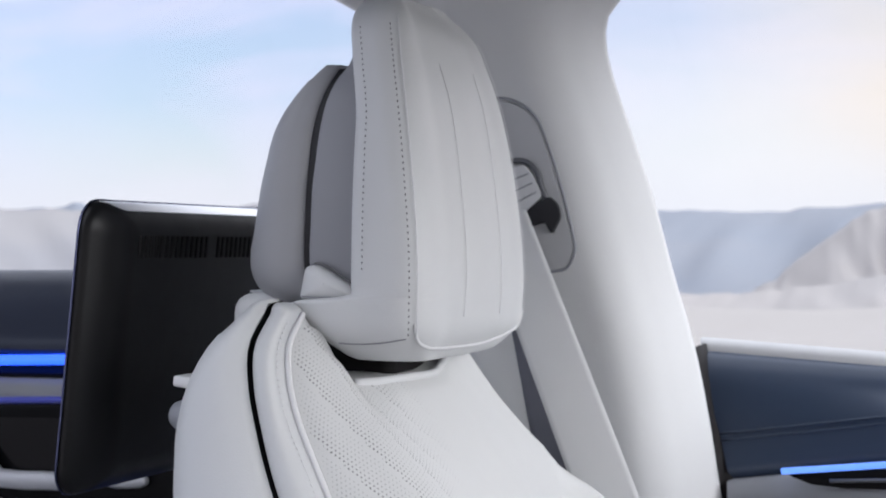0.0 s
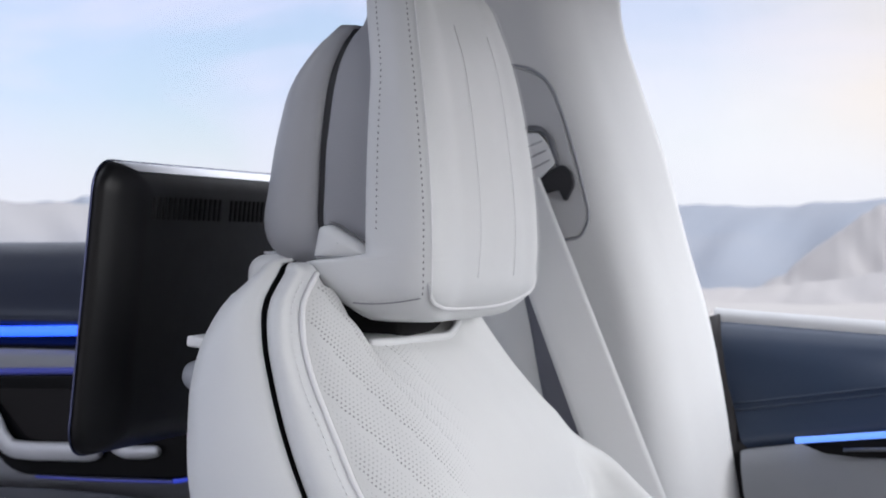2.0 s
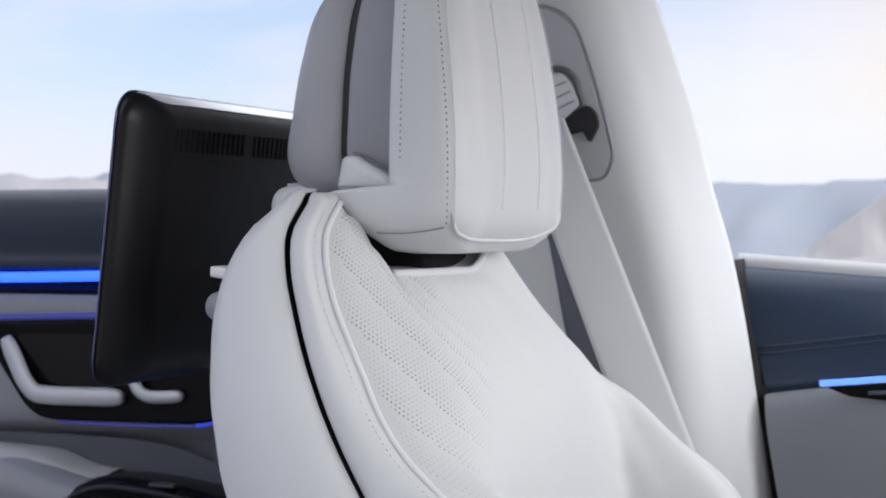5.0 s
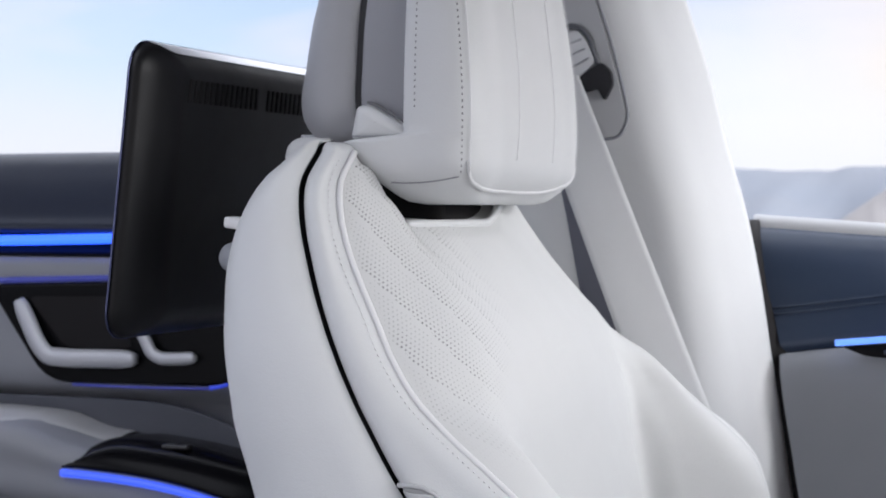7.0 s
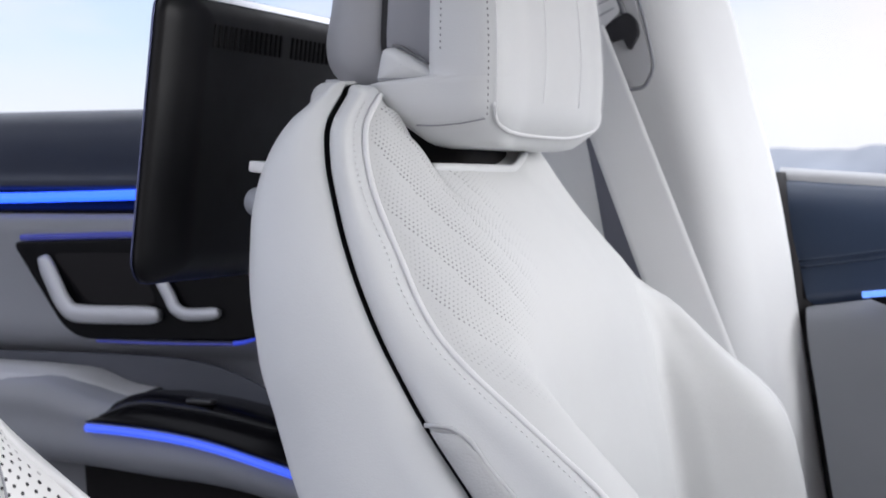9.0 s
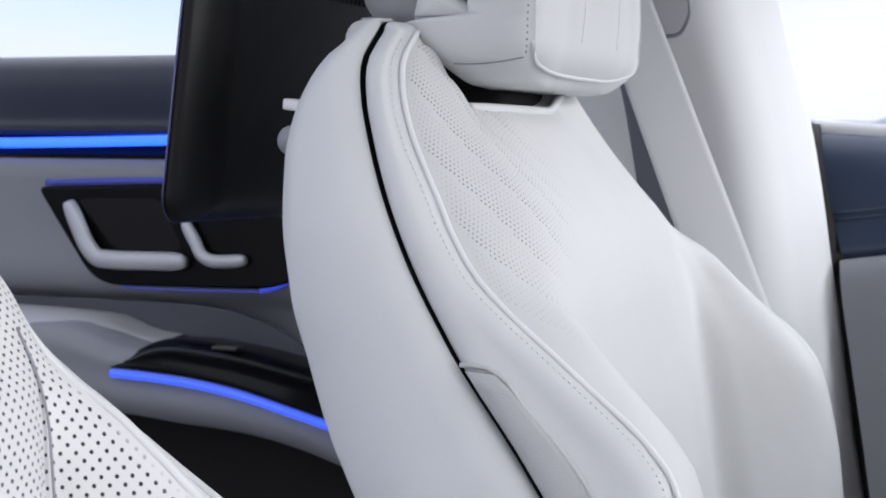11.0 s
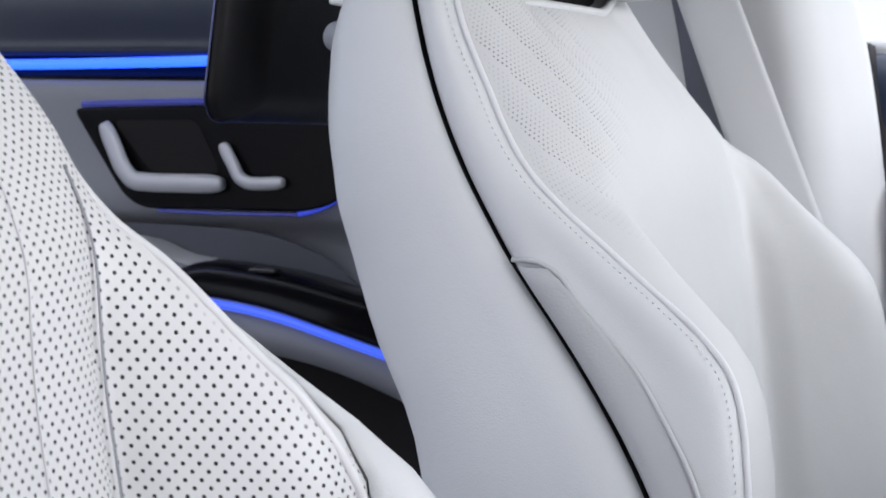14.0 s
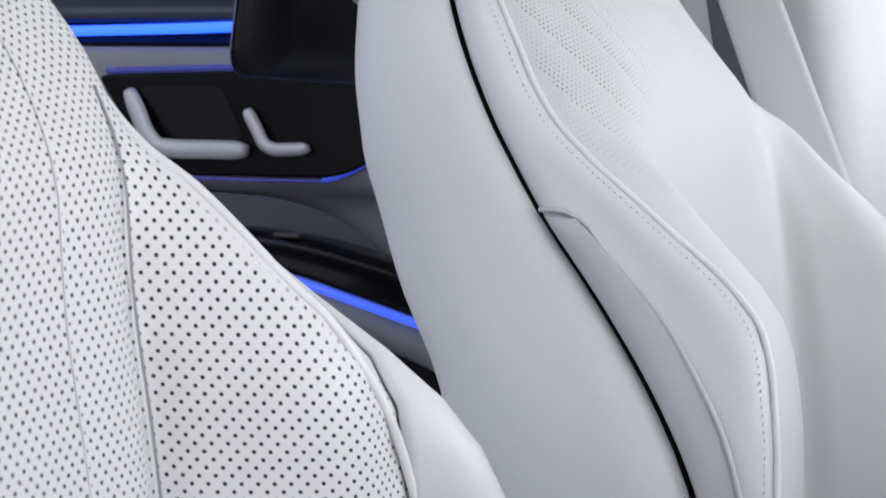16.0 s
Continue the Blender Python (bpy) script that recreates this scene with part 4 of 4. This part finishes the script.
    put(sweep("cushion", rows_, LEATHER, None, cushion_label, n=40, m=60, thick=0.02))
    put(part("base", rbox((0.5, 0.44, 0.12), (0.28, 0, 0.36), 0.02), PLASTIC, None))
    # opening between the seat back and the head restraint
    nk = [(-0.048 + 0.038 * math.cos(a), -0.018 + 0.074 * math.sin(a), 1.166) for a in np.linspace(0, 2 * math.pi, 20, endpoint=False)]
    lip = [(float(np.interp(abs(u), [0, 0.02, 0.059, 0.082, 0.09, 0.097, 0.103], [0.016, 0.0145, 0.009, 0.006, 0.004, 0.0, -0.004])) - 0.005, u, dipped(u, 1.215) + 0.003 + 0.004 * max(0, u / 0.08) ** 3) for u in np.linspace(-0.1035, 0.080, 23)]
    put(tube("neck_lip", lip, 0.0034, LEATHER, None, n=60), panel)
    bm_ = bmesh.new()
    bm_.faces.new([bm_.verts.new((x, y, 1.1685)) for x, y, _ in nk])
    put(part("neck_slot", bm_, LEATHER, None, "shaded leather under the head restraint", smooth=False), panel)
    collar = put(box("collar", (0.045, 0.20, 0.034), (-0.088, 0.0, 1.211), LEATHER, None, "rounded collar behind the head restraint", r=0.014, seg=5))
    put(box("collar_trim", (0.030, 0.16, 0.002), (-0.088, 0.0, 1.2289), SILVER, None, r=0.0009, seg=2), collar)
    if head:
        build_head(put)
    return seat


# z: half width, seam x, front bulge
HEAD = table([(1.181, 0.100, 0.028, 0.010), (1.196, 0.120, 0.040, 0.013), (1.22, 0.1255, 0.0435, 0.014), (1.26, 0.1255, 0.0435, 0.013), (1.31, 0.122, 0.039, 0.011), (1.36, 0.115, 0.032, 0.009),
              (1.385, 0.109, 0.027, 0.007), (1.405, 0.101, 0.022, 0.004), (1.42, 0.094, 0.018, 0.003), (1.432, 0.082, 0.012, 0.001), (1.442, 0.064, 0.004, 0.0)])


def head_rear(z):
    return 0.0015 - 0.018 * smooth_step(1.345, 1.455, z)


def build_head(put_part):
    put = put_part
    rows_ = []
    for z in np.concatenate([np.linspace(1.184, 1.2215, 9), np.linspace(1.2225, 1.2285, 5), np.linspace(1.234, 1.442, 36)]):
        w, xs_, bu = HEAD(z, 1), HEAD(z, 2), HEAD(z, 3)
        xr = head_rear(z) + (-0.046 + 0.88 * max(0.0, 1.222 - z)) * (1 - smooth_step(1.2225, 1.2285, z))
        loop = [(xr, -w + 0.002), (xr + 0.010, -w), (0.5 * (xr + xs_), -w - 0.001), (xs_ - 0.005, -w + 0.001), (xs_ + 0.003, -w + 0.007), (xs_ + 0.62 * bu, -0.55 * w), (xs_ + bu, 0.0), (xs_ + 0.62 * bu - 0.0006, 0.54 * w), (xs_ + 0.002, w - 0.012),
                (xs_ - 0.006, w - 0.005), (0.5 * (xr + xs_), w - 0.003), (xr + 0.010, w - 0.003), (xr, w - 0.004), (xr - 0.002, 0.5 * w), (xr - 0.002, 0), (xr - 0.002, -0.5 * w)]
        rows_.append(ring_spline([(x, y, z) for x, y in loop], 120))
    last = rows_[-1]
    mid = last.mean(axis=0)
    for s, dz in ((0.93, 0.003), (0.75, 0.005), (0.4, 0.006)):
        r = mid + (last - mid) * s
        r[:, 2] = last[:, 2] + dz
        rows_.append(r)
    first = rows_[0]
    mid = first.mean(axis=0)
    for s, dz in ((0.9, -0.003), (0.7, -0.005)):
        r = mid + (first - mid) * s
        r[:, 2] = first[:, 2] + dz
        rows_.insert(0, r)
    cushion = finish("headrest_cushion", grid_mesh("headrest_cushion", np.stack(rows_), closed=True, caps=True), LEATHER, None, "padded pale leather headrest cushion")
    put(cushion)
    put_seat = put

    def put(ob):
        return put_seat(ob, cushion)
    for s in (-1, 1):
        put(dashes("stitching", [(HEAD(z, 2) - 0.0022, s * (HEAD(z, 1) + 0.0008 - 0.004 * (s > 0)), z) for z in np.linspace(1.20, 1.422, 40)], THREAD, None, step=0.0044, length=0.0015, radius=0.0005))
        put(dashes("stitching", [(head_rear(z) + 0.0055, s * (HEAD(z, 1) + 0.0010), z) for z in np.linspace(1.245, 1.418, 40)], THREAD, None, step=0.0044, length=0.0014, radius=0.00045))
        put(tube("seam", [(HEAD(z, 2) + 0.0022, s * (HEAD(z, 1) - 0.0040), z) for z in np.linspace(1.198, 1.425, 30)], 0.0004, CREASE_SOFT, None, n=80))
        put(tube("bottom_seam", [(HEAD(1.199, 2) - 0.004, s * 0.1215, 1.1975), (0.02, s * 0.1208, 1.1948), (0.0, s * 0.1200, 1.1935), (-0.014, s * 0.119, 1.1940)], 0.0005, LEATHER_SHADE, None, n=30))
        put(dashes("stitching", [(HEAD(1.199, 2) - 0.005, s * 0.1222, 1.1988), (0.02, s * 0.1216, 1.1962), (0.0, s * 0.1208, 1.1949), (-0.014, s * 0.1198, 1.1954)], THREAD_PALE, None, step=0.0036, length=0.0016, radius=0.0004))
    for u0, k in ((-0.030, 0.0), (0.047, 1.0)):
        put(tube("crease", [(HEAD(z, 2) + HEAD(z, 3) * (1 - (abs(u) / HEAD(z, 1)) ** 2 * 0.9) + 0.0002, u, z) for u, z in ((u0 - 0.004 * q, 1.41 - 0.035 * q) for q in (0.4, 1.2, 2, 3, 4, 5, 5.7))], 0.0003, CREASE_SOFT, None, n=40))
    shape = np.stack(rows_)

    def face(u, z):
        """The front of the cushion at u and z."""
        k = int(np.clip(np.searchsorted(shape[:, 0, 2], z), 1, len(shape) - 1))
        xs = []
        for row in shape[k - 1:k + 1]:
            f = row[row[:, 0] > 0.5 * (row[:, 0].min() + row[:, 0].max())]
            f = f[np.argsort(f[:, 1])]
            xs.append(float(np.interp(u, f[:, 1], f[:, 0])))
        t = np.clip((z - shape[k - 1, 0, 2]) / (shape[k, 0, 2] - shape[k - 1, 0, 2]), 0, 1)
        return xs[0] + (xs[1] - xs[0]) * t
    welt = [(face(u, z) + 0.0005, u, z) for u, z in ((-0.1205, 1.2085), (-0.1180, 1.2015), (-0.112, 1.1955), (-0.101, 1.1915), (-0.08, 1.1893), (-0.04, 1.1882), (0.0, 1.188), (0.04, 1.189), (0.075, 1.1925), (0.098, 1.199), (0.109, 1.209))]
    put(tube("lower_piping", welt, 0.0009, PIPING, None, n=120))
    put(tube("welt_seam", [(x - 0.0004, y - 0.0008, z - 0.0012) for x, y, z in welt], 0.0006, CREASE, None, n=120))
    # soft folded gusset over the ledge at the cushion's foot
    gus = rounded([(-0.047, 1.224), (-0.042, 1.2480), (-0.032, 1.2485), (-0.006, 1.234), (0.003, 1.224)], 0.004, 4)
    mid = np.mean(gus, axis=0)
    g = np.array([[(mid[0] + (x - mid[0]) * f, -0.100 - d, mid[1] + (z - mid[1]) * f) for x, z in gus] for f, d in ((1, 0), (1, 0.011), (0.96, 0.0145), (0.84, 0.0175), (0.6, 0.0195), (0.3, 0.0205), (0.02, 0.0208))])
    put(finish("gusset", grid_mesh("gusset", g, closed=True), LEATHER, None))
    put(dashes("stitching", [(-0.040, -0.1195, 1.2195), (-0.02, -0.1225, 1.2185), (0.0, -0.1235, 1.2195)], THREAD_PALE, None))
    put(tube("edge_line", [(-0.0345, -0.113, 1.2500), (-0.028, -0.113, 1.2488), (-0.018, -0.113, 1.2428), (-0.006, -0.113, 1.2353), (0.003, -0.113, 1.2280)], 0.0008, THREAD, None, n=40))
    # dark line puts the shade under the gusset's foot into colour
    put(tube("edge_line", [(-0.0435, -0.1185, 1.2265), (-0.028, -0.1215, 1.2260), (-0.012, -0.1225, 1.2262), (0.004, -0.1225, 1.2275)], 0.0005, LEATHER_SHADE, None, n=40))
    # rear shell
    HS = table([(1.215, 0.085, -0.077, -0.044), (1.226, 0.098, -0.092, -0.043), (1.24, 0.105, -0.100, -0.046), (1.28, 0.110, -0.095, -0.044), (1.32, 0.110, -0.087, -0.041), (1.355, 0.105, -0.077, -0.037), (1.378, 0.096, -0.061, -0.031), (1.392, 0.086, -0.044, -0.025)])
    rows_ = []
    for z in np.linspace(1.215, 1.392, 30):
        w, xb, xf = HS(z, 1), HS(z, 2), HS(z, 3)
        m_ = 0.5 * (xb + xf)
        rows_.append(ring_spline([(xf, -w + 0.005, z), (xf - 0.002, -w + 0.0005, z), (xf - 0.008, -w - 0.0015, z), (m_, -w - 0.003, z), (xb + 0.008, -w + 0.010, z), (xb, -w + 0.03, z), (xb - 0.003, 0, z), (xb, w - 0.03, z), (xb + 0.008, w - 0.010, z), (m_, w + 0.003, z), (xf - 0.008, w + 0.0015, z), (xf - 0.002, w - 0.0005, z), (xf, w - 0.005, z), (xf, 0.5 * w, z), (xf, 0, z), (xf, -0.5 * w, z)], 90))
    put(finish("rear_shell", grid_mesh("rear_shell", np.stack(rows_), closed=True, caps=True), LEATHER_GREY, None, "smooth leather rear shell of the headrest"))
    # recessed core, recess shade put into its grey, and the narrow dark joint behind it
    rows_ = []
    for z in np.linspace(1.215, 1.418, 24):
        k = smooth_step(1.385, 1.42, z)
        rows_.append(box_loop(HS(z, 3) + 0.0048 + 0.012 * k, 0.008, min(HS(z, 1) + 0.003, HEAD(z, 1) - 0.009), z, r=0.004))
    put(finish("core", grid_mesh("core", np.stack(rows_), closed=True, caps=True), LEATHER_SHADE, None, "recessed side of the headrest, shade put into its grey"))
    rows_ = []
    for z in np.linspace(1.215, 1.389, 20):
        rows_.append(box_loop(HS(z, 3) - 0.006, HS(z, 3) + 0.010, HS(z, 1) - 0.003, z, r=0.003))
    put(finish("core_joint", grid_mesh("core_joint", np.stack(rows_), closed=True, caps=True), CHANNEL, None, "dark joint between core and shell"))
    put(box("support", (0.06, 0.09, 0.05), (-0.035, 0, 1.185), SEAL, None, "dark headrest support", r=0.01))


build_seat("pale grey leather front passenger seat with headrest and screen behind", "pale leather seat cushion", 0.36, 0.0, PERF, True, 1)
build_seat("pale perforated leather driver seat with raised piping", "pale leather seat cushion", -0.427, -0.046, PERF_NEAR, False, -1)

# ---- rear-seat screen on the back of the passenger seat ----
screen = thing("rear_seat_screen", "black tablet screen mounted behind the front seat", "screen")
SW, SH = 0.30, 0.214


def rect_loop(x, inset, r, drop=None):
    a, b = SW / 2 - inset, SH / 2 - (inset if drop is None else drop)
    out = []
    for cx, cz, q in ((a - r, b - r, 0), (-a + r, b - r, 90), (-a + r, -b + r, 180), (a - r, -b + r, 270)):
        for j in range(9):
            t = radians(q + j * 11.25)
            out.append((x, cx + r * math.cos(t), cz + SH / 2 + r * math.sin(t)))
    return out


loops = [rect_loop(x, i, r, d) for x, i, r, d in ((0.0, 0.002, 0.018, 0.002), (0.001, 0.0, 0.02, 0.0), (0.007, 0.0, 0.02, 0.0), (0.011, 0.004, 0.02, 0.002), (0.0165, 0.018, 0.018, 0.0065), (0.0208, 0.030, 0.014, 0.0125), (0.0225, 0.037, 0.011, 0.017), (0.0232, 0.045, 0.008, 0.022))]
housing = child(finish("housing", grid_mesh("housing", np.array(loops), closed=True, caps=True), HOUSING), screen)
# bright strip added to imitate the sky's reflection along the top bevel
glint_rows = []
for y in np.linspace(-SW / 2 + 0.016, SW / 2 - 0.016, 40):
    line = spline([(0.006, -0.0001), (0.0085, 0.0004), (0.0112, 0.0020), (0.014, 0.0042), (0.0165, 0.0065), (0.0187, 0.0093), (0.0208, 0.0125)], 40)
    last = int(5 + 18 * smooth_step(0.0, 0.022, SW / 2 - 0.016 - abs(y)))
    glint_rows.append([(x + 0.0004, y, SH - d + 0.0005) for x, d in spline(line[:last + 1], 24)])
under(thicken(finish("top_glint", grid_mesh("top_glint", np.array(glint_rows)), SKY_GLINT, None, "metal strip added as sky glint on the top"), 0.0004), housing)
rim_line = rect_loop(0.0015, -0.0006, 0.0205)
under(tube("rim", [tuple((1 - f) * np.array(a) + f * np.array(b)) for a, b in zip(rim_line, rim_line[1:] + rim_line[:1]) for f in np.linspace(0, 1, 2 + int(12 * (np.linalg.norm(np.array(a) - np.array(b)) > 0.05)), endpoint=False)], 0.0009, RIM, None, "thin polished rim", closed=True, n=220), housing)
slit_bm = rbox((0.002, 0.0036, 0.017), (0, 0, 0), 0.0005, 1)
slit_me = bpy.data.meshes.new("vent_slit")
slit_bm.to_mesh(slit_me)
slit_bm.free()
slit_me.materials.append(SEAL)
for y0, count in ((-0.100, 14), (0.021, 12)):
    for k in range(count):
        slit = new("vent_slit", slit_me)
        slit.location = (0.0232, y0 + 0.0078 * k, SH - 0.031)
        under(slit, housing)
child(box("mount_plate", (0.068, 0.08, 0.008), (0.111, -0.09, 0.093), PIPING, None, "pale metal mounting bracket", r=0.002), screen)
child(box("mount_arm", (0.066, 0.08, 0.022), (0.105, -0.09, 0.068), TRIM_GREY, None, "grey rounded mounting arm", r=0.0108, seg=5), screen)
screen.matrix_basis = pose(-0.222, 0.352, 1.083, 0, 6.5, 0)
